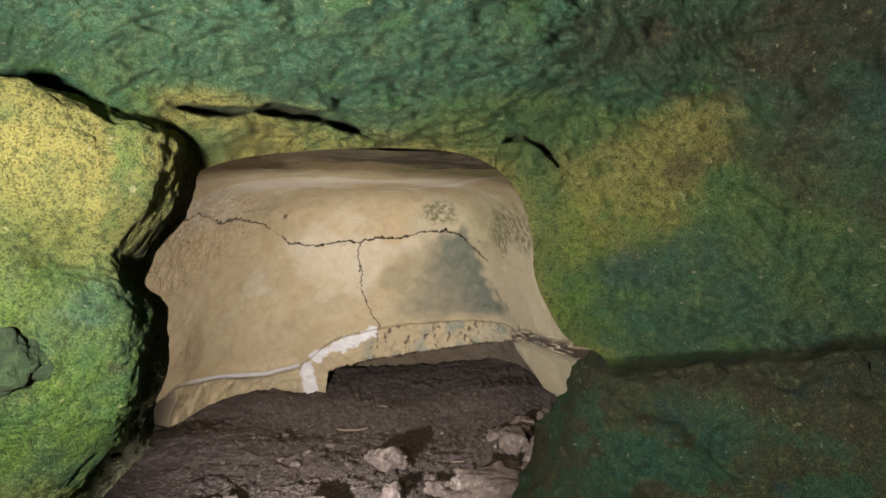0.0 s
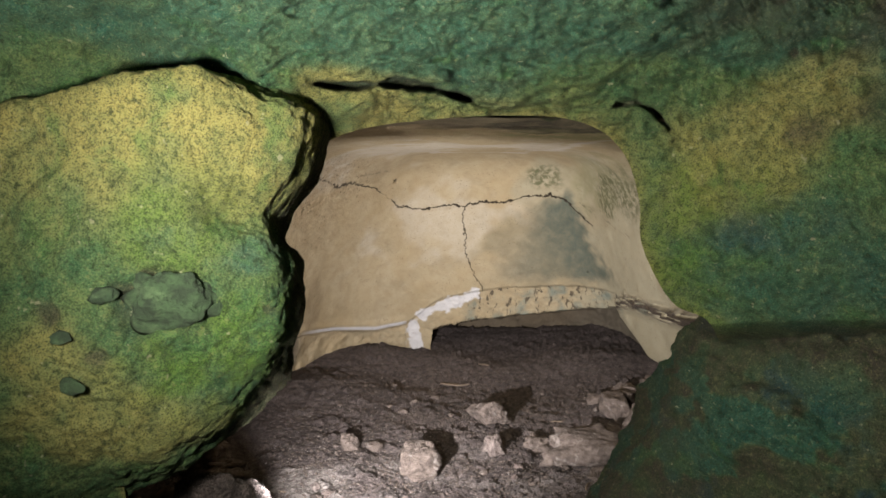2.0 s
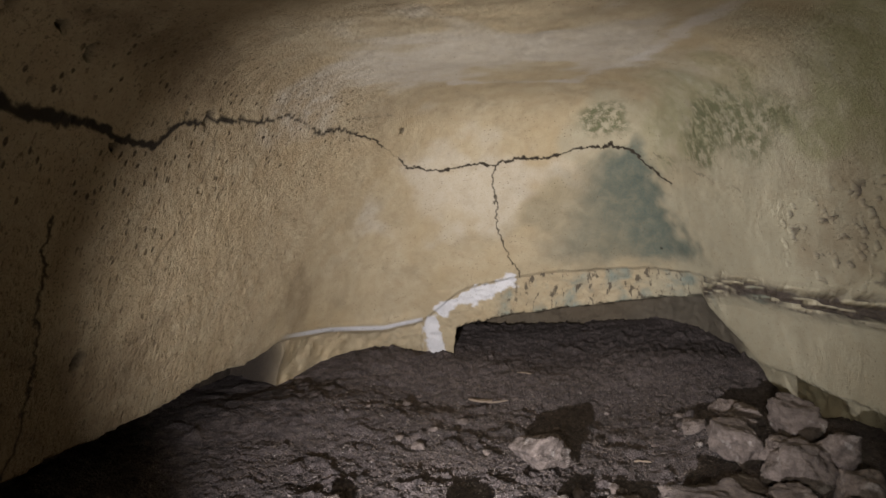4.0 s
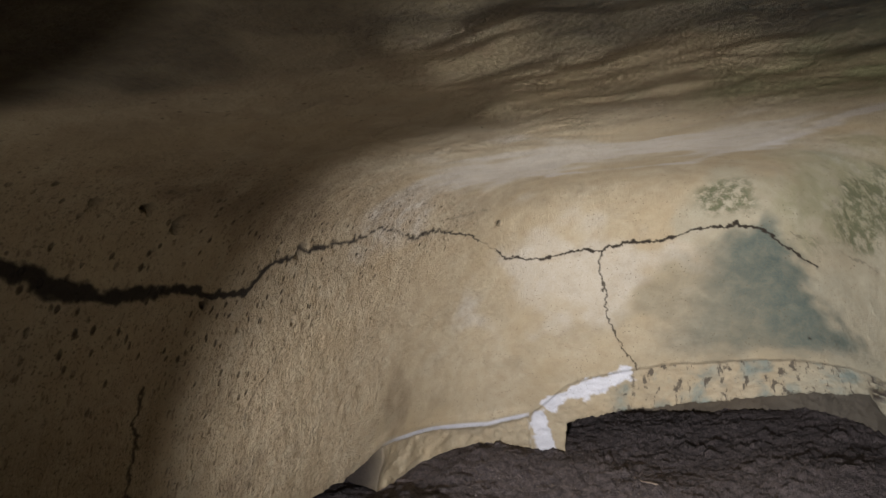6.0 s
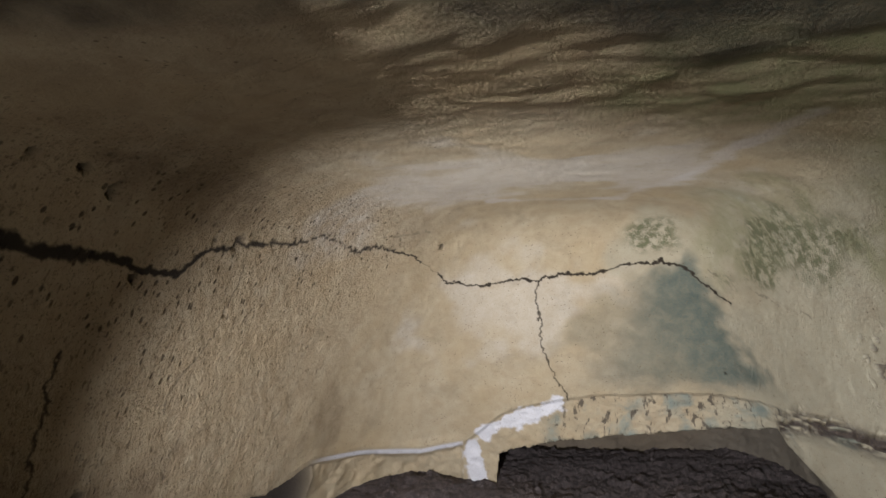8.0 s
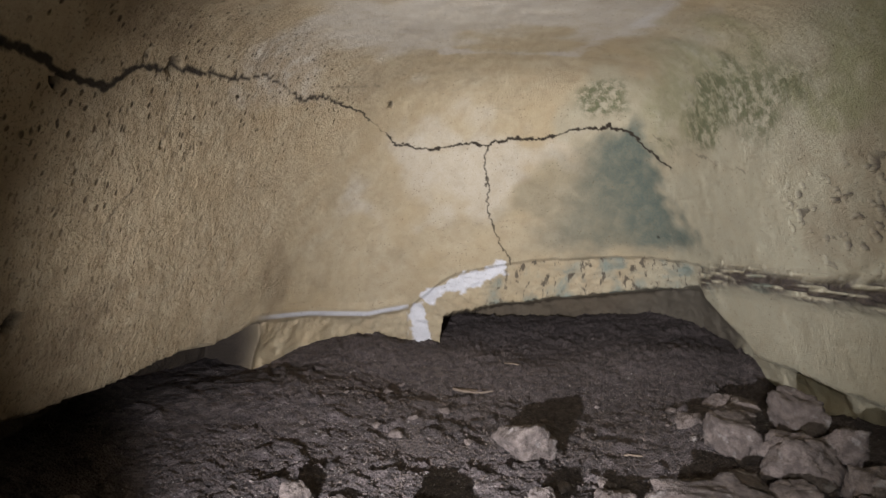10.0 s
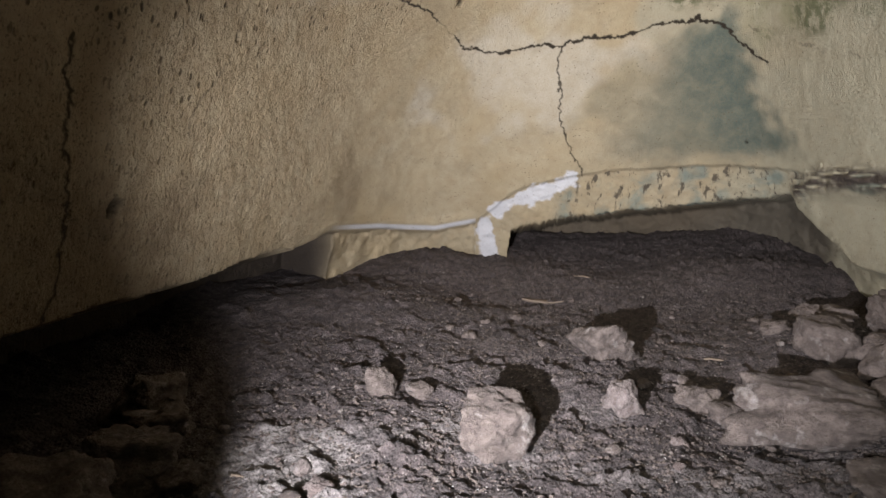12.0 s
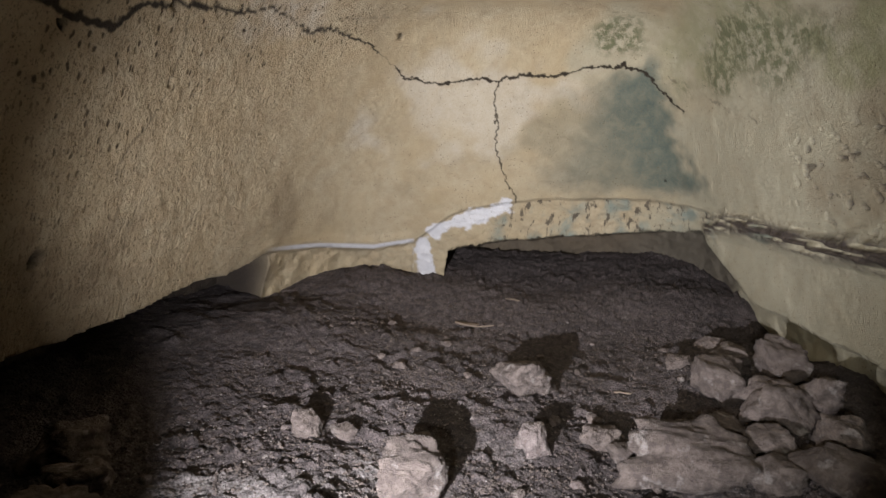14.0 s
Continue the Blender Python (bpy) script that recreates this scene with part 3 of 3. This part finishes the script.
    masks = {
        "teal": np.maximum(smooth(z + 0.15 * fractal(g, 2, 3, 31), 2.0, 2.14) * 0.75, blob(g, (0.9, 2.25, 1.35), (0.5, 0.5, 0.35), 32) * 0.6),
        "gold": np.clip(rimness * 0.9 + 0.9 * blob(g, (0.80, 2.2, 1.85), (0.26, 0.4, 0.33), 33, 0.5) + 0.6 * blob(g, (0.55, 2.4, 1.75), (0.16, 0.3, 0.3), 34) + 0.8 * blob(g, (-0.8, 2.0, 2.0), (0.7, 0.3, 0.07), 35)
                        + 0.7 * blob(g, (1.35, 2.0, 1.05), (0.35, 0.5, 0.2), 40), 0, 1),
        "lime": 0.7 * blob(g, (0.6, 2.35, 1.5), (0.4, 0.5, 0.5), 36) * (1 - low),
        "blue": 0.6 * blob(g, (0.85, 2.2, 1.5), (0.35, 0.4, 0.14), 37) + smooth(x + 0.2 * fractal(g, 2.5, 3, 50), 1.0, 1.3) * 0.6,
        # bare patches, then dark colour standing for shade in undercut, slots and lip
        "bare_shade": np.clip(0.9 * blob(g, (0.88, 2.13, 1.86), (0.10, 0.2, 0.11), 38, 0.5) + 0.85 * blob(g, (1.25, 1.8, 1.95), (0.32, 0.5, 0.45), 39, 0.7) + 0.6 * blob(g, (0.75, 1.75, 2.2), (0.3, 0.25, 0.2), 54, 0.7) + low + slot + hook
                        + 0.9 * np.concatenate([np.repeat(smooth(deep, 0.01, 0.08)[:, None], len(rim), 1), 0 * spread[:, None] + np.zeros((1, len(rim)))]), 0, 1),
    }
    me = mesh_of("entrance_arch", g, None, True, masks)
    me.materials.append(MOSSY)
    return tagged(new("wall_entrance_arch", me), "green mossy rock arch at the cave entrance", "rock wall", kind="structure")


def convex_rock(name, centre, planes, k, masks, label, material, step=0.9, seed=0, rough=0.03, relief_scale=6.0, low=0.03):
    """A rounded rock: the smooth hull of planes, roughened."""
    az, el = np.radians(np.arange(-180, 180, step)), np.radians(np.concatenate([[-89.9], np.arange(-88, 88.5, step), [89.9]]))
    A, E = np.meshgrid(az, el)
    ways = polar(A, E)
    c = np.array(centre)
    g = c + ways * reach(c, ways, planes, k, 6.0)[..., None]
    g = g + ways * (low * fractal(g, 2.0, 3, seed) + rough * fractal(g, relief_scale, 4, seed + 5) + 0.006 * fractal(g, 34, 2, seed + 9) + 0.004 * fractal(g, 90, 1, seed + 12))[..., None]
    g, made = masks(g, ways)
    me = mesh_of(name, g, None, True, made)
    me.materials.append(material)
    return tagged(new(name, me), label, "boulder")


def boulder_masks(g, ways):
    # a knob of bare rock stands in a hollow on the face
    knob = blob(g, (-1.30, 1.545, 1.17), (0.115, 0.16, 0.10), 41, 0.25, 9)
    ring = np.clip(blob(g, (-1.30, 1.545, 1.17), (0.185, 0.22, 0.15), 41, 0.25, 9) - knob, 0, 1)
    g = g + ways * (-0.030 * knob - 0.034 * ring)[..., None]
    # a notch in the edge beside the opening, and the crumbly corner above it
    notch = np.exp(-((g[..., 2] - 1.50 - 0.05 * fractal(g, 5, 2, 48)) / 0.12) ** 2) * smooth(g[..., 0], -1.30, -1.06)
    crag = smooth(g[..., 0], -1.25, -1.0) * smooth(g[..., 2], 1.2, 1.45)
    g = g - ways * (0.12 * notch + crag * 0.014 * np.abs(fractal(g, 22, 3, 49)))[..., None]
    holes = sum(blob(g, c, (size, 0.3, size), 46, 0.3, 12) for c, size in (((-1.43, 1.42, 1.2), 0.035), ((-1.36, 1.5, 1.24), 0.045), ((-1.49, 1.4, 0.98), 0.05), ((-1.62, 1.36, 1.12), 0.06), ((-1.04, 1.72, 1.13), 0.02)))
    g = g - ways * (0.014 * holes)[..., None]
    z = g[..., 2]
    return g, {
        "gold": np.clip(0.95 * smooth(z + 0.2 * fractal(g, 2.5, 3, 42), 1.2, 1.8) + 0.75 * blob(g, (-1.45, 1.4, 0.85), (0.3, 0.4, 0.3), 43, 0.6), 0, 1),
        "lime": np.clip(0.85 * blob(g, (-1.1, 1.7, 0.9), (0.5, 0.5, 0.4), 44) + 0.7 * blob(g, (-1.3, 1.5, 1.4), (0.25, 0.5, 0.3), 47), 0, 1),
        "teal": np.clip(0.8 * blob(g, (-1.05, 1.65, 1.32), (0.22, 0.4, 0.10), 45) + knob * 0.7 + 0.5 * ring, 0, 1),
        "blue": z * 0,
        # bare knob; shade coloured into holes, hollow and the rear flank
        "bare_shade": np.clip(0.8 * holes + 0.4 * knob + 0.45 * ring + 0.95 * smooth(g[..., 1], 1.86, 2.0), 0, 1),
    }


def shelf_masks(g, ways):
    g = g + ways * (0.016 * fractal(g, 18, 3, 76))[..., None]
    z, x = g[..., 2], g[..., 0]
    wet = smooth(fractal(g, 3.5, 4, 77), 0.0, 0.35)
    green = smooth(fractal(g, 5.0, 4, 78), 0.02, 0.3) * smooth(z, 1.0, 0.8)
    return g, {
        "gold": z * 0,
        "lime": z * 0,
        "teal": 0.95 * green,
        "blue": np.clip(0.9 * wet - 0.6 * green, 0, 1),
        "bare_shade": np.clip(0.9 * (1 - np.maximum(0.9 * wet * smooth(x, 0.6, 0.9), green)) + 0.7 * smooth(z + 0.2 * fractal(g, 3, 3, 53), 0.85, 1.05) + 0.45 * smooth(x, 0.75, 0.55), 0, 1),
    }


chamber()
entrance()
mossy_boulder = convex_rock("boulder", (-1.9, 2.1, 1.25), [
    ((0.59, -0.81, -0.20), (-1.12, 1.60, 1.45)),
    ((0.80, -0.10, -0.60), (-1.06, 1.72, 0.98)),
    ((0.10, -1.0, 0.0), (-1.55, 1.36, 1.2)),
    ((1.0, 0.30, -0.12), (-0.885, 1.75, 1.86)),
    ((1.0, 0.24, -0.16), (-1.03, 1.85, 1.10)),
    ((-0.22, -0.2, 1.0), (-1.171, 1.604, 2.005)),
    ((0.53, -0.1, 1.0), (-1.171, 1.604, 2.005)),
    ((0.50, -0.40, -0.77), (-1.22, 1.60, 0.72)),
    ((0.1, 0.6, -1.0), (-1.6, 2.0, 0.50)),
    ((-1.0, 0.0, 0.0), (-3.2, 2.0, 1.2)),
    ((0.0, 1.0, 0.1), (-2.0, 2.25, 1.2)),
], 0.026, boulder_masks, "rounded boulder coated in yellow-green moss beside the arch", MOSSY, 0.5, 60, 0.018, 8.0)
convex_rock("boulder", (1.35, 2.75, 0.3), [
    ((-0.67, -0.74, 0.04), (0.80, 2.42, 0.7)),
    ((-0.90, 0.10, 0.45), (0.60, 2.6, 0.79)),
    ((-0.22, -0.10, 1.0), (0.85, 2.45, 1.06)),
    ((1.0, 0.0, 0.0), (2.6, 2.5, 0.5)),
    ((0.0, 1.0, 0.1), (1.3, 3.5, 0.5)),
    ((0.0, -1.0, 0.1), (1.3, 1.0, 0.5)),
    ((0.0, 0.0, -1.0), (1.3, 2.5, -0.7)),
], 0.07, shelf_masks, "dark blue-green algae stained rock under the arch shoulder", MOSSY, 0.6, 70, 0.035, 6.0, 0.05)


# ---- the floor ----
def ground_height(x, y):
    p = np.stack([x, y, x * 0], -1)
    z = -0.49 + 0.06 * fractal(p, 0.9, 3, 81) + 0.02 * fractal(p, 5, 4, 82)
    z = z + 0.32 * smooth(x + 0.15 * fractal(p, 1.2, 2, 83), 0.0, 1.3) * smooth(y, 8.6, 6.5) + 0.27 * smooth(y, 7.5, 8.8) + 0.30 * smooth(y, 8.7, 10.5)
    z = z + 0.22 * smooth(x, -0.9, 0.9) * smooth(y, 7.6, 8.9)
    z = z - 0.10 * smooth(x, -2.0, -3.0) * smooth(y, 6.0, 4.5)
    z = z + 0.14 * smooth(x, -2.0, -3.1) * smooth(y, 5.2, 6.8)
    return z + 0.42 * smooth(y, 2.2, 0.0)


def floor():
    ys = np.concatenate([np.arange(-3.5, 2.6, 0.08), np.arange(2.6, 6.0, 0.014), np.arange(6.0, 11.6, 0.03)])
    xs = np.concatenate([np.arange(-4.6, -3.2, 0.06), np.arange(-3.2, 1.7, 0.015), np.arange(1.7, 3.4, 0.06)])
    X, Y = np.meshgrid(xs, ys)
    p = np.stack([X, Y, X * 0], -1)
    clods = np.clip(fractal(p, 7, 3, 85) - 0.15, 0, 1) ** 1.3
    crumbs = np.clip(value_noise(p, 26, 86) - 0.25, 0, 1)
    z = ground_height(X, Y) + 0.010 * fractal(p, 22, 3, 84) + 0.055 * clods + 0.030 * crumbs + 0.016 * np.clip(value_noise(p, 52, 88) - 0.2, 0, 1)
    # dusty patch, coloured brighter where torch light pools near the arch
    dust_lit = blob(p, (-0.7, 3.5, 0.0), (1.5, 1.5, 1.0), 87, 0.6, 1.5) * 0.9
    me = mesh_of("floor", np.stack([X, Y, z], -1), masks={"dust_lit": dust_lit}, flip=False)
    me.materials.append(EARTH)
    return tagged(new("floor", me), "dark damp earth cave floor strewn with gravel", "cave floor", kind="structure")


floor()


# ---- fallen stones ----
def rock_mesh(name, seed, material, step=20, shape=(1, 1, 0.7)):
    """A broken stone of unit size: a hull of random planes, resting on z = 0."""
    r = random.Random(seed)
    planes = [((0, 0, -1), (0, 0, -0.40)), ((r.uniform(-0.3, 0.3), r.uniform(-0.3, 0.3), 1), (0, 0, r.uniform(0.28, 0.42)))]
    for n in range(9):
        a = 2 * math.pi * (n + r.uniform(-0.35, 0.35)) / 9
        planes.append(((math.cos(a), math.sin(a), r.uniform(-0.5, 0.7)), (math.cos(a) * r.uniform(0.36, 0.52), math.sin(a) * r.uniform(0.36, 0.52), 0)))
    az, el = np.radians(np.arange(-180, 180, step)), np.radians(np.linspace(-89.5, 89.5, int(180 / step) + 1))
    A, E = np.meshgrid(az, el)
    ways = polar(A, E)
    c = np.zeros(3)
    g = ways * reach(c, ways, planes, 0.018, 3.0)[..., None]
    fine = step < 12
    g = g * (1 + (0.16 if fine else 0.14) * fractal(g + seed, 4, 5 if fine else 2, seed, 0.55))[..., None]
    g = g * np.array(shape)
    g[..., 2] -= g[..., 2].min() + 0.06
    me = mesh_of(name, g, None, True)
    me.materials.append(material)
    return me


def stone_at(x, y, size, seed, material, label, turn=0, step=6, shape=(1, 1, 0.7), group="", sink=0.0):
    ob = new("stone", rock_mesh("stone", seed, material, step, shape))
    ob.matrix_world = pose(x, y, float(ground_height(np.array(x), np.array(y))) - sink, 0, 0, turn) @ Matrix.Scale(size, 4)
    return tagged(ob, label, "stone", group)


GREY, CHALK = "dusty grey-brown fallen stone on the cave floor", "pale broken limestone block on the cave floor"
SHADED = "dark earthy stone in the rubble by the wall"
stone_at(-1.11, 4.58, 0.41, 101, STONE, "brown stone block with a pale dusty underside", 35, 4, (1.0, 0.85, 0.72))
stone_at(-0.69, 6.08, 0.44, 2, STONE, GREY, 70, 4, (1.05, 0.9, 0.72))
stone_at(-0.53, 5.22, 0.23, 3, PALE, CHALK, 10, 5, (1, 0.9, 0.95))
stone_at(-1.9, 4.95, 0.21, 4, STONE, GREY, 130, 5, (0.9, 1, 0.9))
stone_at(0.42, 5.12, 0.58, 5, STONE, "long brown earthy stone block on the cave floor", 190, 4, (1.35, 0.85, 0.55))
stone_at(-0.12, 5.45, 0.24, 6, STONE, GREY, 40, 5)
stone_at(0.02, 5.3, 0.22, 7, STONE, GREY, 160, 5, (1, 1, 0.6))
stone_at(0.48, 4.6, 0.38, 8, STONE, "flat grey stone slab lying on the cave floor", 75, 5, (1.1, 0.9, 0.32))
stone_at(0.72, 6.2, 0.42, 9, STONE, GREY, 15, 5, (0.8, 1.2, 0.8))
stone_at(0.98, 6.0, 0.30, 10, STONE, GREY, 95, 5)
stone_at(0.62, 5.5, 0.26, 11, STONE, GREY, 250, 5)
stone_at(0.92, 6.7, 0.30, 12, STONE, GREY, 300, 5, (1, 0.8, 0.6))
stone_at(0.55, 6.75, 0.24, 13, STONE, GREY, 33, 5, (1, 0.8, 0.5))
stone_at(0.80, 5.3, 0.28, 14, STONE, GREY, 62, 5)
stone_at(0.95, 7.4, 0.26, 15, STONE, GREY, 120, 5, (1.2, 0.7, 0.6))
WALLSIDE = "brown stone in the rubble along the pale wall"
for x, y, size, seed, turn, shape in ((0.97, 5.73, 0.42, 111, 15, (1, 0.8, 0.7)), (1.12, 5.25, 0.34, 112, 80, (1, 0.9, 0.7)), (1.18, 6.35, 0.40, 113, 130, (1, 0.8, 0.8)),
                                      (1.22, 5.85, 0.30, 114, 220, (0.9, 0.9, 0.9)), (0.98, 4.85, 0.36, 115, 300, (1.2, 0.7, 0.6)), (0.74, 5.00, 0.32, 116, 40, (1, 0.8, 0.6)), (0.84, 6.50, 0.30, 117, 170, (0.8, 1.1, 0.7))):
    stone_at(x, y, size, seed, STONE, WALLSIDE, turn, 5, shape)
stone_at(-1.66, 5.0, 0.15, 16, STONE, GREY, 80, 6)
stone_at(-1.66, 3.86, 0.14, 17, PALE, CHALK, 20, 6, (1.2, 0.8, 0.5))
stone_at(-1.82, 3.48, 0.13, 18, PALE, CHALK, 140, 6)
stone_at(-2.42, 3.70, 0.36, 19, STONE, SHADED, 20, 5)
stone_at(-2.60, 4.05, 0.30, 20, STONE, SHADED, 100, 5)
stone_at(-2.30, 3.30, 0.42, 21, STONE, SHADED, 210, 5)
stone_at(-2.20, 3.72, 0.22, 22, STONE, SHADED, 300, 5, (1, 0.7, 0.5))
stone_at(-2.95, 4.3, 0.40, 23, STONE, SHADED, 30, 5)
# unseen block added beside the torch to shade the floor; earth colour keeps it dim
stone_at(-1.66, 2.43, 0.50, 24, EARTH, "added earth-coloured block that keeps torch light off the left floor", 30, 5, (1.0, 0.9, 1.80))
stone_at(-1.95, 2.60, 0.58, 29, STONE, SHADED, 30, 5, (1.0, 0.9, 1.1))
stone_at(-2.02, 3.05, 0.48, 25, STONE, SHADED, 75, 5, (1, 0.9, 0.75))
stone_at(-2.36, 2.80, 0.60, 26, STONE, SHADED, 140, 5, (1, 0.9, 0.8))
stone_at(-1.84, 3.30, 0.20, 28, STONE, SHADED, 60, 6, (1, 0.8, 0.7))


# small loose stones, a few shapes turned and scaled
r = random.Random(7)
shapes = [rock_mesh("stone", 40 + n, STONE if n < 5 else PALE, 24, (1, 0.85, 0.6)) for n in range(7)]
for n in range(170):
    while True:
        x, y = r.uniform(-2.6, 1.1), 2.9 + 5.2 * r.random() ** 1.3
        if r.random() < 0.35 + 0.65 * max(0.0, min(1.0, (x + 0.6) / 1.2)):
            break
    size = 0.035 + 0.11 * r.random() ** 3
    ob = new("stone", r.choice(shapes))
    ob.matrix_world = pose(x, y, float(ground_height(np.array(x), np.array(y))) + 0.004, r.uniform(-15, 15), r.uniform(-15, 15), r.uniform(0, 360)) @ Matrix.Scale(size, 4)
    tagged(ob, "small loose stone lying on the dark cave earth", "stone", "small loose stones")


def gravel(name, count, material, label, seed, sizes):
    """Countless pebbles as one mesh."""
    rng = np.random.default_rng(seed)
    x, y = rng.uniform(-2.9, 1.2, count), 2.7 + 5.6 * rng.random(count) ** 1.5
    keep = (value_noise(np.stack([x, y, x * 0], -1), 2.5, seed) + rng.uniform(-0.8, 0.8, count)) > -0.2
    x, y = x[keep], y[keep]
    size = sizes[0] + (sizes[1] - sizes[0]) * rng.random(len(x)) ** 3
    base = np.array([(1, 0, 0), (0.4, 0.9, 0.1), (-0.6, 0.7, -0.1), (-1, -0.1, 0.1), (-0.3, -0.9, 0), (0.6, -0.8, 0.1), (0.3, 0.2, 0.8), (-0.3, -0.2, 0.75), (0, 0, -0.6)], float)
    faces = np.array([(0, 1, 6), (1, 2, 6), (2, 7, 6), (2, 3, 7), (3, 4, 7), (4, 5, 7), (5, 6, 7), (5, 0, 6), (1, 0, 8), (2, 1, 8), (3, 2, 8), (4, 3, 8), (5, 4, 8), (0, 5, 8)])
    v = base[None] * rng.uniform(0.7, 1.3, (len(x), 9, 3)) * rng.uniform((0.6, 0.6, 0.4), (1.2, 1.2, 0.9), (len(x), 1, 3))
    turn = rng.uniform(0, 6.28, len(x))
    c, s = np.cos(turn)[:, None], np.sin(turn)[:, None]
    v = np.stack([v[..., 0] * c - v[..., 1] * s, v[..., 0] * s + v[..., 1] * c, v[..., 2]], -1) * size[:, None, None] * 0.5
    v += np.stack([x, y, ground_height(x, y) + 0.006], -1)[:, None]
    f = faces[None] + 9 * np.arange(len(x))[:, None, None]
    me = bpy.data.meshes.new(name)
    me.from_pydata(v.reshape(-1, 3).tolist(), [], f.reshape(-1, 3).tolist())
    me.materials.append(material)
    return tagged(new(name, me), label, "gravel", kind="stuff")


gravel("gravel", 60000, STONE, "brown gravel and crumbs of rock over the cave floor", 3, (0.006, 0.035))
gravel("gravel", 13000, WHITE, "white chips of chalk scattered over the earth", 9, (0.004, 0.013))
gravel("gravel", 17000, PALE, "pale chips of limestone among the gravel", 5, (0.005, 0.024))


# ---- small things ----
def part(name, me, parent, label=""):
    ob = new(name, me)
    ob.parent = parent
    return tagged(ob, label) if label else ob


GREENED = stone("green-stained stone", (0.035, 0.075, 0.032), (0.055, 0.105, 0.042), (0.014, 0.026, 0.012), (0.11, 0.18, 0.08))
knob = part("embedded_stone", rock_mesh("embedded_stone", 97, GREENED, 5, (1.1, 0.82, 0.5)), mossy_boulder, "angular green-stained stone set in the boulder")
knob.matrix_world = Matrix.Translation((-1.295, 1.555, 1.17)) @ pose(0, 0, 0, 90, 0, 36) @ pose(0, 0, -0.02, 0, 0, -20) @ Matrix.Scale(0.25, 4)
for x, y, z, size, seed in ((-1.46, 1.43, 1.20, 0.075, 92), (-1.52, 1.385, 0.90, 0.07, 93), (-1.56, 1.37, 1.06, 0.06, 94)):
    bit = part("embedded_stone", rock_mesh("embedded_stone", seed, GREENED, 12, (1.1, 0.8, 0.45)), mossy_boulder, "small green-stained stone set in the moss")
    bit.matrix_world = Matrix.Translation((x, y, z)) @ pose(0, 0, -0.01, 90, 0, 30) @ Matrix.Scale(size, 4)


def dry_wood():
    m, t, sh = nodes_of("dry weathered wood")
    c = mix(t, grain(t, 40, 5), (0.13, 0.09, 0.06), (0.30, 0.23, 0.17))
    t.links.new(c, sh.inputs["Base Color"])
    sh.inputs["Roughness"].default_value = 0.8
    relief(t, sh, [(grain(t, 120, 4), 0.6)], 0.01)
    return m


WOOD = dry_wood()


def twig(x, y, length, turn, thick, seed, label, bend=0.25):
    """A tapered, crooked stick lying on the floor."""
    r = random.Random(seed)
    n, sides = 14, 7
    u = np.linspace(0, 1, n)
    path = np.stack([u * length, bend * length * np.sin(u * 3.0 + r.uniform(0, 1)) * 0.4, thick * 0.8 + 0.02 * length * np.sin(u * 7)], -1)
    path += 0.02 * length * np.stack([value_noise(path + seed, 40, k) for k in (1, 2, 3)], -1)
    ring = np.linspace(0, 2 * math.pi, sides, endpoint=False)
    rad = thick * (1 - 0.65 * u) * (0.9 + 0.2 * np.sin(u * 23))
    rad[0] *= 0.3
    rad[-1] *= 0.2
    g = path[:, None] + np.stack([np.zeros((n, sides)), rad[:, None] * np.cos(ring), rad[:, None] * np.sin(ring)], -1)
    me = mesh_of("twig", g, None, True)
    me.materials.append(WOOD)
    ob = new("twig", me)
    ob.matrix_world = pose(x, y, float(ground_height(np.array(x), np.array(y))) + 0.012, 0, 0, turn)
    return tagged(ob, label, "twig")


twig(0.30, 4.36, 0.30, 62, 0.011, 1, "dark crooked root lying on the gravel", 0.4)
twig(0.36, 4.40, 0.20, -20, 0.009, 2, "dark crooked root lying on the gravel", 0.4)
twig(-0.25, 3.72, 0.22, 12, 0.012, 3, "pale dry stick lying on the gravel")
twig(-2.05, 3.84, 0.10, 8, 0.007, 4, "pale dry stick lying on the gravel", 0.1)
twig(0.02, 6.35, 0.30, 5, 0.010, 5, "thin grey stick among the stones", 0.1)
twig(-0.9, 8.35, 0.35, 150, 0.012, 6, "thin grey stick on the cave floor", 0.3)


def bark(x, y, size, turn, label):
    """A curled shell of bark with a raised rim."""
    u, v = np.meshgrid(np.linspace(-1, 1, 22), np.linspace(-0.5, 0.5, 9))
    width = 0.42 * (1 - 0.6 * u * u)
    sheet = np.stack([u, v * width + 0.16 * u * u, 0.25 * (np.abs(v) * 2) ** 2 * width + 0.10 * u * u + 0.02 * fractal(np.stack([u, v, u * 0], -1), 3, 2, 61)], -1)
    under = sheet[::-1] - np.array([0, 0, 0.05])
    me = mesh_of("bark", np.concatenate([sheet, under, sheet[:1]]), None, False)
    me.materials.append(WOOD)
    ob = new("bark", me)
    ob.matrix_world = pose(x, y, float(ground_height(np.array(x), np.array(y))) + 0.02, 0, 0, turn) @ Matrix.Scale(size, 4)
    return tagged(ob, label, "bark")


bark(-1.34, 7.75, 0.22, 8, "curled pale piece of dry bark on the earth")
